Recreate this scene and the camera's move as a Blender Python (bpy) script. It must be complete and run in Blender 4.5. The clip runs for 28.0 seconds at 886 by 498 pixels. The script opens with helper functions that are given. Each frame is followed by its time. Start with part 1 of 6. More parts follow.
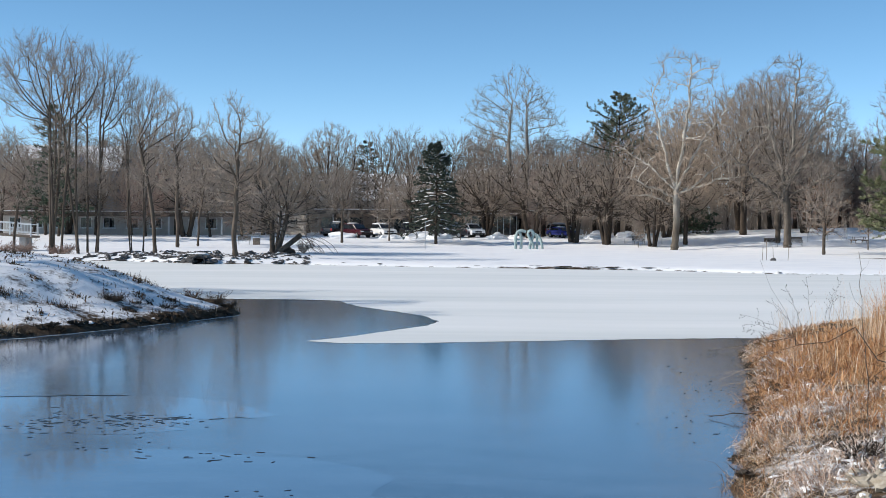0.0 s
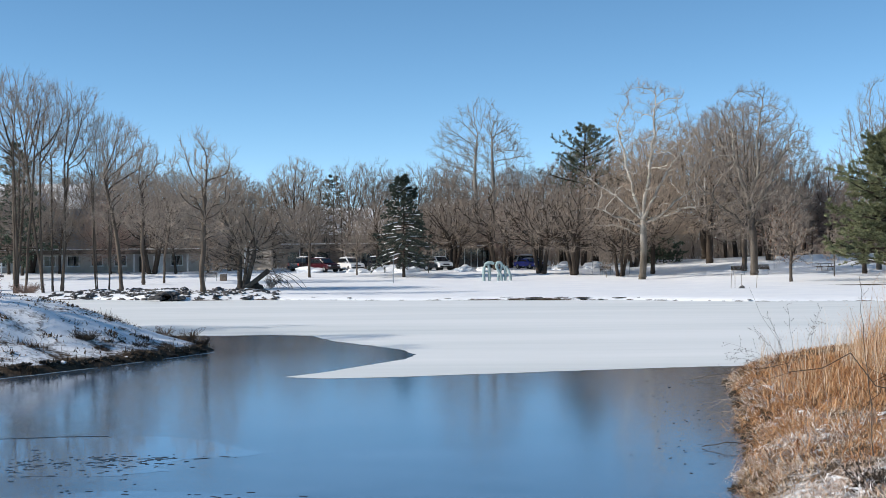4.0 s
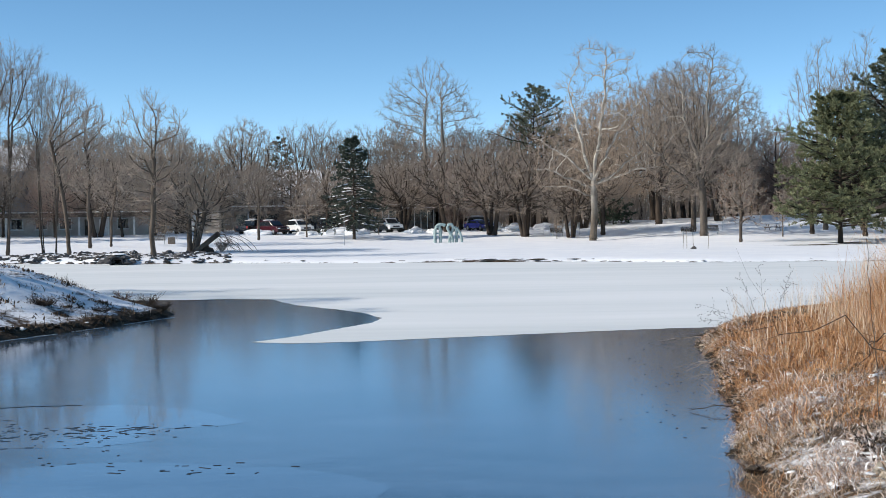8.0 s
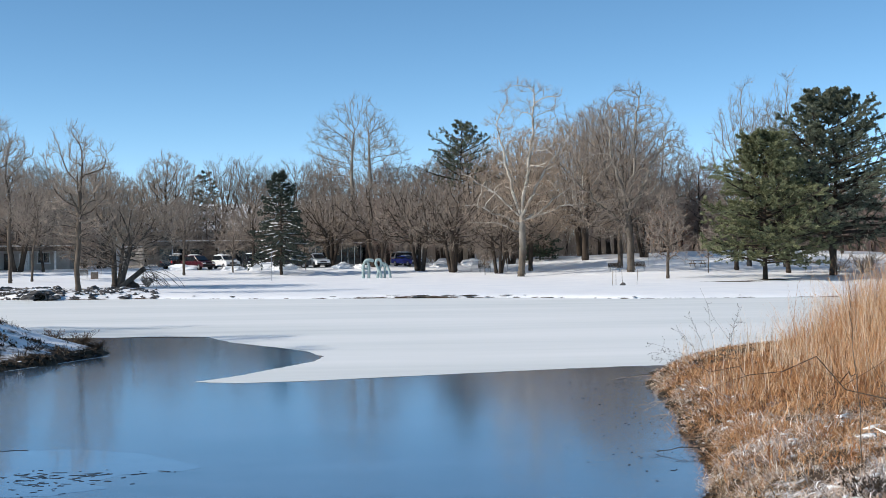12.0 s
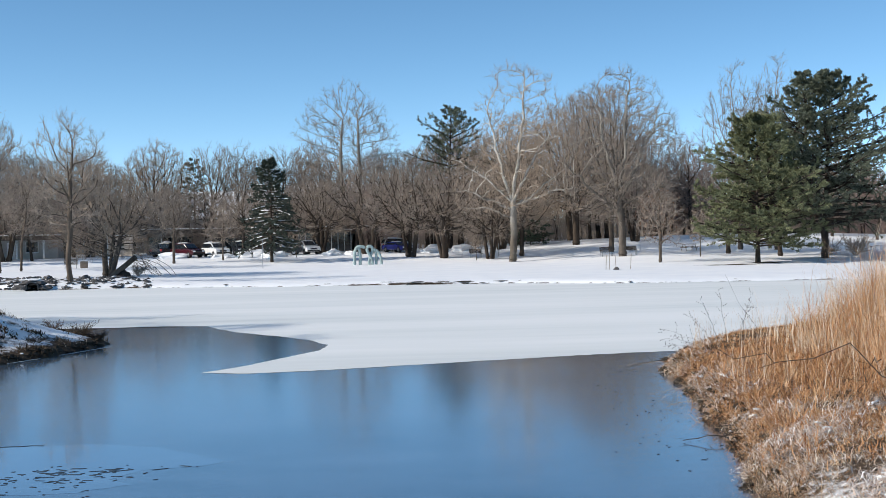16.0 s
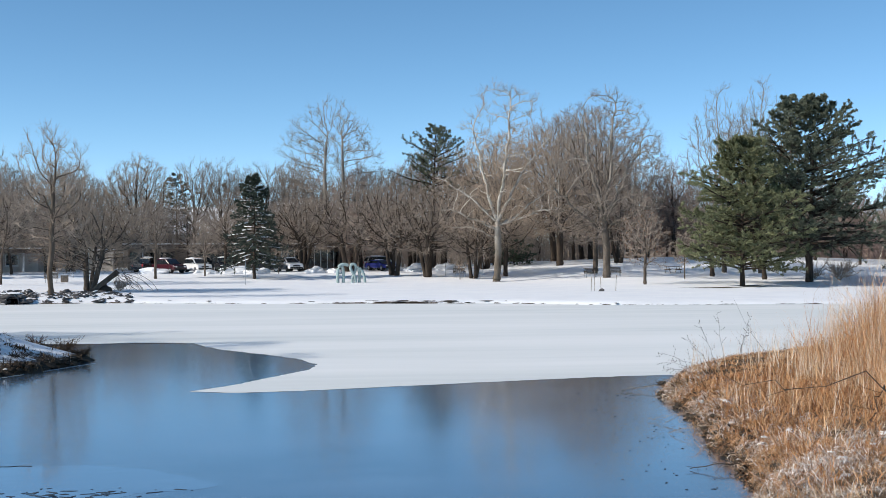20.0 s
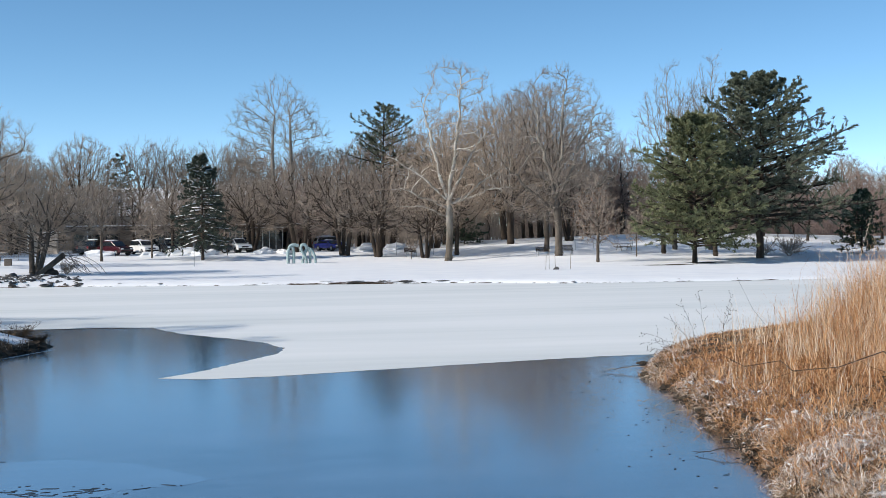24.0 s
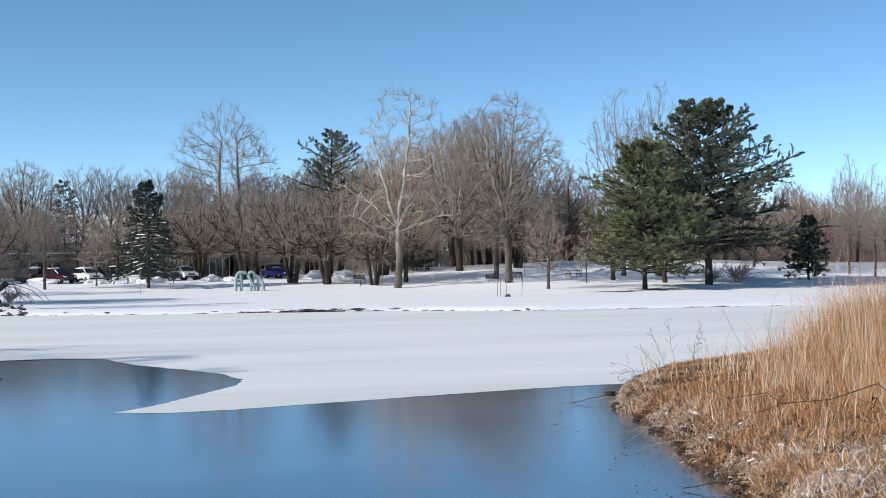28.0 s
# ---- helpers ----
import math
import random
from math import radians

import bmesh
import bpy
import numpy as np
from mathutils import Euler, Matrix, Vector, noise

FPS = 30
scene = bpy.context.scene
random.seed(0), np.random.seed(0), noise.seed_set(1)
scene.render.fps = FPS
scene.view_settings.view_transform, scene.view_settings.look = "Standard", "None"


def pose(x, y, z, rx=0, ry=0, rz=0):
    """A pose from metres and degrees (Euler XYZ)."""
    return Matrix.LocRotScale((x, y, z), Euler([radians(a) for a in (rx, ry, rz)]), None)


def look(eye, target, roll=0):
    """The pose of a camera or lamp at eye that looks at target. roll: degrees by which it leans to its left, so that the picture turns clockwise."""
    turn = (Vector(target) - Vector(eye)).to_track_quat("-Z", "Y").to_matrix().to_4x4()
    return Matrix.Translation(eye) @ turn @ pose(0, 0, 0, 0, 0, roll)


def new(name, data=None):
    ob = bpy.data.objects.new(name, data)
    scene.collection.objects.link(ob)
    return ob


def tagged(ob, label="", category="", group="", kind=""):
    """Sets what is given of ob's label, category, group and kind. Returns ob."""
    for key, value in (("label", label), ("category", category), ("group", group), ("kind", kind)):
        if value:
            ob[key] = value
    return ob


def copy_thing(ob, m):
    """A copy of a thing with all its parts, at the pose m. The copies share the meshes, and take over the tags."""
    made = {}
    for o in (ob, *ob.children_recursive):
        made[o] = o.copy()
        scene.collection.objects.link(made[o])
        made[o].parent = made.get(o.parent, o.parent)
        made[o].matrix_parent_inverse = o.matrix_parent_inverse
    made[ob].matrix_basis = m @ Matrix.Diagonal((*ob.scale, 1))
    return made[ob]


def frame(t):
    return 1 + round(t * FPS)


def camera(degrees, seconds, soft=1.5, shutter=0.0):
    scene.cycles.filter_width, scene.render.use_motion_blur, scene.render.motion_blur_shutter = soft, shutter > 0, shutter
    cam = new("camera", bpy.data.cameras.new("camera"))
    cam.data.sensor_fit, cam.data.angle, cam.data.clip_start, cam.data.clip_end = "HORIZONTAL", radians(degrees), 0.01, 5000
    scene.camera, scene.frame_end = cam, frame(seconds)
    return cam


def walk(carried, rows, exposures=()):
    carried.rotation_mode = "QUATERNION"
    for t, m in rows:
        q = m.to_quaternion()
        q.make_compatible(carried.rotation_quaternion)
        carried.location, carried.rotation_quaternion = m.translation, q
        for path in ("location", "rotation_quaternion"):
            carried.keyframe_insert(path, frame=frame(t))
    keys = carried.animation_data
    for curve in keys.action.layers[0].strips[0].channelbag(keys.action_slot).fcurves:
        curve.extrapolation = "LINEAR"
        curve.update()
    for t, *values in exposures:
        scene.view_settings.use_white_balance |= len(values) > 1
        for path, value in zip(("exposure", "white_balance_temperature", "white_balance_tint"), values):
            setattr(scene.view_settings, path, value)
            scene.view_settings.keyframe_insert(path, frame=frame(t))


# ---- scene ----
cam = camera(38.0, 28.0, soft=0.8)
PATH = [
    (0, (-0.291, 1.171, 3.609), (-0.288, 3.171, 3.562), 0.4),
    (0.5, (-0.287, 1.127, 3.619), (-0.29, 3.127, 3.582), 0.6),
    (1, (-0.235, 1.154, 3.616), (-0.243, 3.154, 3.591), 0.7),
    (1.5, (-0.241, 1.226, 3.615), (-0.248, 3.226, 3.603), 0.7),
    (2, (-0.311, 1.307, 3.577), (-0.306, 3.307, 3.578), 0.3),
    (2.5, (-0.428, 1.409, 3.59), (-0.403, 3.409, 3.6), -0.1),
    (3, (-0.57, 1.396, 3.605), (-0.525, 3.396, 3.617), -0.3),
    (3.5, (-0.643, 1.444, 3.592), (-0.586, 3.443, 3.602), -0.4),
    (5.5, (-0.866, 1.673, 3.566), (-0.81, 3.672, 3.547), -0.7),
    (6, (-0.928, 1.736, 3.572), (-0.864, 3.735, 3.547), -0.7),
    (6.5, (-0.989, 1.793, 3.589), (-0.911, 3.791, 3.555), -0.6),
    (7, (-1.106, 1.87, 3.574), (-1.009, 3.867, 3.532), -0.6),
    (7.5, (-1.263, 1.974, 3.598), (-1.143, 3.97, 3.549), -0.7),
    (8, (-1.402, 2.034, 3.604), (-1.258, 4.028, 3.548), -0.7),
    (8.5, (-1.492, 2.077, 3.595), (-1.328, 4.07, 3.538), -0.8),
    (9, (-1.548, 2.124, 3.594), (-1.37, 4.116, 3.541), -0.7),
    (9.5, (-1.582, 2.189, 3.6), (-1.394, 4.18, 3.558), -0.6),
    (10, (-1.666, 2.292, 3.622), (-1.469, 4.282, 3.595), -0.7),
    (10.5, (-1.746, 2.355, 3.641), (-1.537, 4.344, 3.626), -0.6),
    (11, (-1.795, 2.41, 3.637), (-1.569, 4.397, 3.63), -0.6),
    (11.5, (-1.95, 2.48, 3.652), (-1.704, 4.465, 3.647), -0.6),
    (12, (-2.113, 2.509, 3.683), (-1.847, 4.492, 3.68), -0.5),
    (12.5, (-2.255, 2.528, 3.71), (-1.971, 4.507, 3.706), -0.5),
    (14.5, (-2.542, 2.774, 3.704), (-2.243, 4.751, 3.677), -0.5),
    (15, (-2.602, 2.863, 3.727), (-2.309, 4.842, 3.698), -0.7),
    (15.5, (-2.65, 2.915, 3.735), (-2.363, 4.894, 3.707), -0.9),
    (16, (-2.701, 2.98, 3.737), (-2.413, 4.959, 3.711), -1.0),
    (16.5, (-2.778, 3.086, 3.738), (-2.48, 5.063, 3.712), -1.1),
    (17, (-2.863, 3.163, 3.764), (-2.542, 5.137, 3.736), -1.1),
    (17.5, (-2.982, 3.21, 3.756), (-2.631, 5.179, 3.728), -1.0),
    (18, (-3.039, 3.261, 3.75), (-2.668, 5.226, 3.726), -0.7),
    (18.5, (-2.977, 3.344, 3.763), (-2.606, 5.309, 3.747), -0.5),
    (19, (-2.96, 3.465, 3.764), (-2.606, 5.434, 3.761), -0.3),
    (19.5, (-2.972, 3.501, 3.756), (-2.642, 5.473, 3.76), -0.1),
    (20, (-3.03, 3.574, 3.753), (-2.711, 5.549, 3.756), -0.2),
    (20.5, (-3.143, 3.737, 3.746), (-2.817, 5.71, 3.74), -0.2),
    (21, (-3.247, 3.884, 3.748), (-2.902, 5.854, 3.73), -0.3),
    (21.5, (-3.293, 3.971, 3.748), (-2.934, 5.939, 3.72), -0.3),
    (23.5, (-3.586, 4.517, 3.768), (-3.202, 6.48, 3.738), -0.5),
    (24, (-3.72, 4.654, 3.771), (-3.315, 6.612, 3.741), -0.7),
    (24.5, (-3.799, 4.738, 3.766), (-3.381, 6.693, 3.733), -0.7),
    (25, (-3.818, 4.881, 3.767), (-3.403, 6.838, 3.733), -0.8),
    (25.5, (-3.82, 5.02, 3.781), (-3.416, 6.979, 3.75), -0.7),
    (26, (-3.834, 5.103, 3.777), (-3.433, 7.062, 3.756), -0.7),
    (26.5, (-3.892, 5.184, 3.776), (-3.479, 7.141, 3.769), -0.7),
    (27, (-3.993, 5.318, 3.794), (-3.553, 7.269, 3.798), -0.8),
    (27.5, (-4.062, 5.292, 3.799), (-3.593, 7.237, 3.809), -1.0),
    (28, (-4.133, 5.426, 3.832), (-3.643, 7.365, 3.842), -0.8),
]
SUN_POWER, SKY_POWER, EXPOSURE = 4.7, 0.172, 0.0
walk(cam, [(t, look(eye, target, roll)) for t, eye, target, roll in PATH], [(0.0, EXPOSURE), (28.0, EXPOSURE)])

# ---- daylight: clear winter sky, low sun from the west side of the pond ----
SUN_WAY = Vector((0.87, 0.13, -0.50)).normalized()
world = bpy.data.worlds.new("winter_sky")
scene.world = world
world.use_nodes = True
wn = world.node_tree.nodes
wl = world.node_tree.links
sky = wn.new("ShaderNodeTexSky")
sky.sky_type, sky.sun_disc = "NISHITA", False
sky.sun_elevation = math.asin(-SUN_WAY.z)
sky.sun_rotation = math.atan2(-SUN_WAY.x, -SUN_WAY.y)
sky.altitude, sky.air_density, sky.dust_density, sky.ozone_density = 1800, 0.55, 0.0, 1.0
wn["Background"].inputs["Strength"].default_value = SKY_POWER
deep = wn.new("ShaderNodeHueSaturation")
deep.inputs["Hue"].default_value, deep.inputs["Saturation"].default_value = 0.488, 1.14
wl.new(sky.outputs["Color"], deep.inputs["Color"])
wl.new(deep.outputs["Color"], wn["Background"].inputs["Color"])
sun_data = bpy.data.lights.new("sun", "SUN")
sun_data.energy, sun_data.angle, sun_data.color = SUN_POWER, radians(0.53), (1.0, 0.93, 0.84)
sun_lamp = new("sun", sun_data)
sun_lamp.matrix_world = look((0, 0, 60), Vector((0, 0, 60)) + SUN_WAY)

# ---- materials ----
def shader(name, rough=0.8, metal=0.0, spec=0.3):
    m = bpy.data.materials.new(name)
    m.use_nodes = True
    nt = m.node_tree
    b = nt.nodes["Principled BSDF"]
    b.inputs["Roughness"].default_value = rough
    b.inputs["Metallic"].default_value = metal
    b.inputs["Specular IOR Level"].default_value = spec
    return m, nt, b


def ramp(nt, stops, value):
    r = nt.nodes.new("ShaderNodeValToRGB")
    e = r.color_ramp.elements
    while len(e) < len(stops):
        e.new(0.5)
    for s, (p, c) in zip(e, stops):
        s.position, s.color = p, (*c, 1)
    nt.links.new(value, r.inputs["Fac"])
    return r.outputs["Color"]


def grain(nt, scale, detail=4, rough=0.55, stretch=(1, 1, 1), where="Object"):
    c = nt.nodes.new("ShaderNodeTexCoord")
    mp = nt.nodes.new("ShaderNodeMapping")
    mp.inputs["Scale"].default_value = stretch
    n = nt.nodes.new("ShaderNodeTexNoise")
    n.inputs["Scale"].default_value, n.inputs["Detail"].default_value, n.inputs["Roughness"].default_value = scale, detail, rough
    nt.links.new(c.outputs[where], mp.inputs["Vector"])
    nt.links.new(mp.outputs["Vector"], n.inputs["Vector"])
    return n.outputs["Fac"]


def blend(nt, fac, a, b, mode="MIX"):
    m = nt.nodes.new("ShaderNodeMix")
    m.data_type, m.blend_type = "RGBA", mode
    for sock, v in ((m.inputs["Factor"], fac), (m.inputs["A"], a), (m.inputs["B"], b)):
        if isinstance(v, (int, float)):
            sock.default_value = v
        elif isinstance(v, tuple):
            sock.default_value = (*v, 1)
        else:
            nt.links.new(v, sock)
    return m.outputs["Result"]


def calc(nt, op, a, b=0.0, clamp=False):
    m = nt.nodes.new("ShaderNodeMath")
    m.operation, m.use_clamp = op, clamp
    for sock, v in zip(m.inputs, (a, b)):
        if isinstance(v, (int, float)):
            sock.default_value = v
        else:
            nt.links.new(v, sock)
    return m.outputs["Value"]


def relief(nt, b, height, strength=0.4, distance=0.02):
    n = nt.nodes.new("ShaderNodeBump")
    n.inputs["Strength"].default_value, n.inputs["Distance"].default_value = strength, distance
    nt.links.new(height, n.inputs["Height"])
    nt.links.new(n.outputs["Normal"], b.inputs["Normal"])


def chance(nt, island=False):
    if island:
        return nt.nodes.new("ShaderNodeNewGeometry").outputs["Random Per Island"]
    return nt.nodes.new("ShaderNodeObjectInfo").outputs["Random"]


def plain(name, col, rough=0.6, metal=0.0, vary=0.15, scale=6.0, bump=0.15, spec=0.3):
    m, nt, b = shader(name, rough, metal, spec)
    f = grain(nt, scale)
    lo, hi = tuple(c * (1 - vary) for c in col), tuple(min(1, c * (1 + vary)) for c in col)
    nt.links.new(ramp(nt, [(0.3, lo), (0.7, hi)], f), b.inputs["Base Color"])
    if bump:
        relief(nt, b, grain(nt, scale * 6), bump, 0.01)
    return m


def bark(name, dark, light, pale=None, pale_from=4.0, pale_to=9.0, hue=0.0):
    m, nt, b = shader(name, 0.9, spec=0.15)
    f = grain(nt, 3.0, 5, 0.6, (1, 1, 0.25))
    col = ramp(nt, [(0.3, dark), (0.72, light)], f)
    if pale:
        sep = nt.nodes.new("ShaderNodeSeparateXYZ")
        c = nt.nodes.new("ShaderNodeTexCoord")
        nt.links.new(c.outputs["Object"], sep.inputs["Vector"])
        h = calc(nt, "DIVIDE", calc(nt, "SUBTRACT", sep.outputs["Z"], pale_from), pale_to - pale_from, True)
        patch = ramp(nt, [(0.42, (0, 0, 0)), (0.56, (1, 1, 1))], grain(nt, 1.6, 3, 0.6, (1, 1, 0.5)))
        fac = calc(nt, "MULTIPLY", h, calc(nt, "ADD", calc(nt, "MULTIPLY", patch, 0.55), 0.45), True)
        col = blend(nt, fac, col, pale)
    nt.links.new(col, b.inputs["Base Color"])
    relief(nt, b, grain(nt, 9.0, 4, 0.6, (1, 1, 0.2)), 0.5, 0.03)
    return m


BARK = bark("grey_brown_bark", (0.062, 0.049, 0.039), (0.16, 0.128, 0.10))
BARK_DARK = bark("dark_brown_bark", (0.034, 0.026, 0.021), (0.092, 0.072, 0.056))
BARK_SYC = bark("sycamore_bark", (0.085, 0.07, 0.055), (0.21, 0.178, 0.14), (0.60, 0.56, 0.49), 2.5, 8.5)
BARK_PALE = bark("pale_grey_bark", (0.075, 0.061, 0.05), (0.175, 0.15, 0.124), (0.38, 0.345, 0.295), 6.0, 13.0)
SPLINTER = plain("dark_clear_ice", (0.03, 0.036, 0.042), 0.25, 0.0, 0.3, 5.0, 0)
TWIG = bark("brown_twigs", (0.225, 0.183, 0.148), (0.44, 0.365, 0.30))
TWIG_GREY = bark("grey_twigs", (0.194, 0.162, 0.135), (0.399, 0.336, 0.279))
TWIG_RED = bark("reddish_twigs", (0.22, 0.158, 0.132), (0.42, 0.305, 0.255))
TWIG_TAN = bark("tan_twigs", (0.251, 0.194, 0.146), (0.502, 0.399, 0.308))


def needles(name, dark, light, sunny):
    m, nt, b = shader(name, 0.6, spec=0.25)
    r = chance(nt, True)
    col = ramp(nt, [(0.0, dark), (0.6, light), (1.0, sunny)], r)
    nt.links.new(blend(nt, grain(nt, 0.7, 2), col, light), b.inputs["Base Color"])
    b.inputs["Transmission Weight"].default_value = 0.0
    return m


PINE = needles("pine_needles", (0.075, 0.09, 0.05), (0.20, 0.212, 0.11), (0.46, 0.45, 0.25))
PINE_DARK = needles("dark_pine_needles", (0.055, 0.070, 0.05), (0.15, 0.168, 0.115), (0.40, 0.41, 0.29))
SPRUCE = needles("spruce_needles", (0.04, 0.052, 0.042), (0.075, 0.092, 0.07), (0.12, 0.13, 0.09))
FIRN = needles("fir_needles", (0.03, 0.05, 0.036), (0.06, 0.088, 0.056), (0.11, 0.13, 0.075))


def make_snow(name, tint=(0.88, 0.89, 0.90)):
    m, nt, b = shader(name, 0.75, spec=0.25)
    f = grain(nt, 0.8, 4)
    nt.links.new(ramp(nt, [(0.3, tuple(c * 0.93 for c in tint)), (0.7, tint)], f), b.inputs["Base Color"])
    relief(nt, b, grain(nt, 5.0, 5), 0.35, 0.05)
    b.inputs["Subsurface Weight"].default_value = 0.0
    return m


SNOW = make_snow("snow")


def make_ground():
    m, nt, b = shader("snowy_ground", 0.85, spec=0.2)
    at = nt.nodes.new("ShaderNodeAttribute")
    at.attribute_name = "soil"
    n1 = grain(nt, 0.9, 5, 0.62)
    n2 = grain(nt, 6.0, 4, 0.6)
    mix = calc(nt, "ADD", calc(nt, "MULTIPLY", n1, 0.65), calc(nt, "MULTIPLY", n2, 0.35))
    lim = calc(nt, "ADD", calc(nt, "MULTIPLY", at.outputs["Fac"], 0.75), calc(nt, "SUBTRACT", mix, 0.5))
    fac = ramp(nt, [(0.40, (0, 0, 0)), (0.52, (1, 1, 1))], lim)
    snow = ramp(nt, [(0.3, (0.85, 0.865, 0.89)), (0.7, (0.93, 0.935, 0.94))], grain(nt, 0.35, 4))
    soil = ramp(nt, [(0.25, (0.022, 0.016, 0.012)), (0.5, (0.07, 0.047, 0.03)), (0.8, (0.20, 0.135, 0.08))], grain(nt, 11.0, 5, 0.7))
    nt.links.new(blend(nt, fac, snow, soil), b.inputs["Base Color"])
    relief(nt, b, calc(nt, "ADD", n1, calc(nt, "MULTIPLY", n2, 0.4)), 0.55, 0.12)
    return m


GROUND = make_ground()


def make_ice(name, deep, pale, gloss, coat=0.85, glaze=0.10):
    m, nt, b = shader(name, 0.1, spec=0.7)
    b.inputs["IOR"].default_value = 1.33
    big = grain(nt, 0.16, 5, 0.6, (0.6, 1.0, 1))
    fine = grain(nt, 1.3, 5, 0.6, (0.35, 1.0, 1))
    frost = grain(nt, 7.0, 4, 0.7, (0.55, 1.0, 1))
    mix = calc(nt, "ADD", calc(nt, "MULTIPLY", big, 0.42), calc(nt, "ADD", calc(nt, "MULTIPLY", fine, 0.28), calc(nt, "MULTIPLY", frost, 0.30)))
    col = ramp(nt, [(0.40, deep), (0.60, pale)], mix)
    # near the reeds: brown silt, and the bank's dark reflection painted into the colour
    silt_reflection = nt.nodes.new("ShaderNodeAttribute")
    silt_reflection.attribute_name = "silt_reflection"
    silt_reflection_fac = calc(nt, "MULTIPLY", silt_reflection.outputs["Fac"], calc(nt, "ADD", calc(nt, "MULTIPLY", fine, 1.2), 0.2), True)
    nt.links.new(blend(nt, silt_reflection_fac, col, (0.14, 0.115, 0.092)), b.inputs["Base Color"])
    nt.links.new(calc(nt, "ADD", calc(nt, "MULTIPLY", mix, gloss), 0.0, True), b.inputs["Roughness"])
    b.inputs["Coat Weight"].default_value, b.inputs["Coat Roughness"].default_value, b.inputs["Coat IOR"].default_value = coat, glaze, 1.5
    relief(nt, b, calc(nt, "ADD", grain(nt, 2.5, 3, 0.5, (0.4, 1, 1)), calc(nt, "MULTIPLY", frost, 0.5)), 0.13, 0.02)
    return m


ICE = make_ice("clear_pond_ice", (0.028, 0.055, 0.088), (0.115, 0.185, 0.275), 0.25)
ICE_FRESH = make_ice("refrozen_ice", (0.07, 0.13, 0.21), (0.14, 0.23, 0.34), 0.08, 0.9, 0.05)


def make_snow_ice():
    m, nt, b = shader("snow_covered_ice", 0.6, spec=0.3)
    s1 = grain(nt, 0.10, 4, 0.55, (0.22, 1.4, 1))
    s2 = grain(nt, 0.45, 5, 0.6, (0.18, 1.6, 1))
    mix = calc(nt, "ADD", calc(nt, "MULTIPLY", s1, 0.75), calc(nt, "MULTIPLY", s2, 0.25))
    nt.links.new(ramp(nt, [(0.30, (0.66, 0.69, 0.68)), (0.44, (0.80, 0.82, 0.80)), (0.6, (0.90, 0.905, 0.885))], mix), b.inputs["Base Color"])
    relief(nt, b, grain(nt, 4.0, 4), 0.12, 0.02)
    return m


SNOW_ICE = make_snow_ice()
FILM = make_ice("frosted_ice", (0.36, 0.40, 0.42), (0.56, 0.59, 0.59), 0.7, 0.3, 0.3)
FILM_THIN = make_ice("thinly_frosted_ice", (0.11, 0.145, 0.17), (0.22, 0.27, 0.31), 0.4, 0.5, 0.2)


def make_straw(name, dark, mid, light):
    m, nt, b = shader(name, 0.75, spec=0.2)
    nt.links.new(ramp(nt, [(0.0, dark), (0.45, mid), (1.0, light)], chance(nt, True)), b.inputs["Base Color"])
    return m


STRAW = make_straw("dry_orange_grass", (0.32, 0.145, 0.064), (0.55, 0.285, 0.125), (0.76, 0.51, 0.305))
STRAW_PALE = make_straw("pale_dry_grass", (0.33, 0.20, 0.11), (0.58, 0.42, 0.26), (0.84, 0.76, 0.66))
WEED = make_straw("dark_weeds", (0.03, 0.022, 0.015), (0.075, 0.05, 0.032), (0.19, 0.125, 0.07))
FROST = make_straw("frosted_grass", (0.46, 0.30, 0.20), (0.68, 0.54, 0.44), (0.90, 0.89, 0.89))
STRAW_RUST = make_straw("rust_brown_grass", (0.17, 0.072, 0.032), (0.45, 0.215, 0.092), (0.68, 0.40, 0.205))
LEAF = make_straw("russet_leaves", (0.10, 0.05, 0.03), (0.20, 0.10, 0.055), (0.32, 0.17, 0.09))
ROCK = plain("grey_rock", (0.095, 0.09, 0.088), 0.9, vary=0.4, scale=2.0, bump=0.6)


def make_stone():
    m, nt, b = shader("tan_riprap", 0.9, spec=0.2)
    tone = ramp(nt, [(0.0, (0.30, 0.27, 0.22)), (0.5, (0.47, 0.42, 0.34)), (1.0, (0.58, 0.55, 0.49))], chance(nt))
    stain = ramp(nt, [(0.35, (0.62, 0.58, 0.52)), (0.6, (1, 1, 1))], grain(nt, 9.0, 5, 0.65))
    nt.links.new(blend(nt, 1.0, tone, stain, "MULTIPLY"), b.inputs["Base Color"])
    relief(nt, b, grain(nt, 16.0, 5, 0.6), 0.7, 0.03)
    return m


STONE = make_stone()
GROUND_DARK = plain("dark_wet_earth", (0.055, 0.042, 0.03), 0.9, vary=0.5, scale=5.0, bump=0.6)

# ---- mesh helpers ----
def mesh_of(name, verts, faces):
    """A mesh from arrays of places and of equal-sided faces."""
    verts, faces = np.asarray(verts, dtype=np.float32), np.asarray(faces, dtype=np.int32)
    me = bpy.data.meshes.new(name)
    n, k = faces.shape
    me.vertices.add(len(verts))
    me.vertices.foreach_set("co", verts.ravel())
    me.loops.add(n * k)
    me.loops.foreach_set("vertex_index", faces.ravel())
    me.polygons.add(n)
    me.polygons.foreach_set("loop_start", np.arange(0, n * k, k, dtype=np.int32))
    me.update(calc_edges=True)
    return me


def part(name, shape, material, parent=None, label=""):
    """Links a bmesh or a mesh as one mesh object under a thing or a part."""
    if isinstance(shape, bmesh.types.BMesh):
        me = bpy.data.meshes.new(name)
        shape.to_mesh(me)
        shape.free()
    else:
        me = shape
    if not me.materials:
        me.materials.append(material)
    ob = new(name, me)
    ob.parent = parent
    if label:
        ob["label"] = label
    return ob


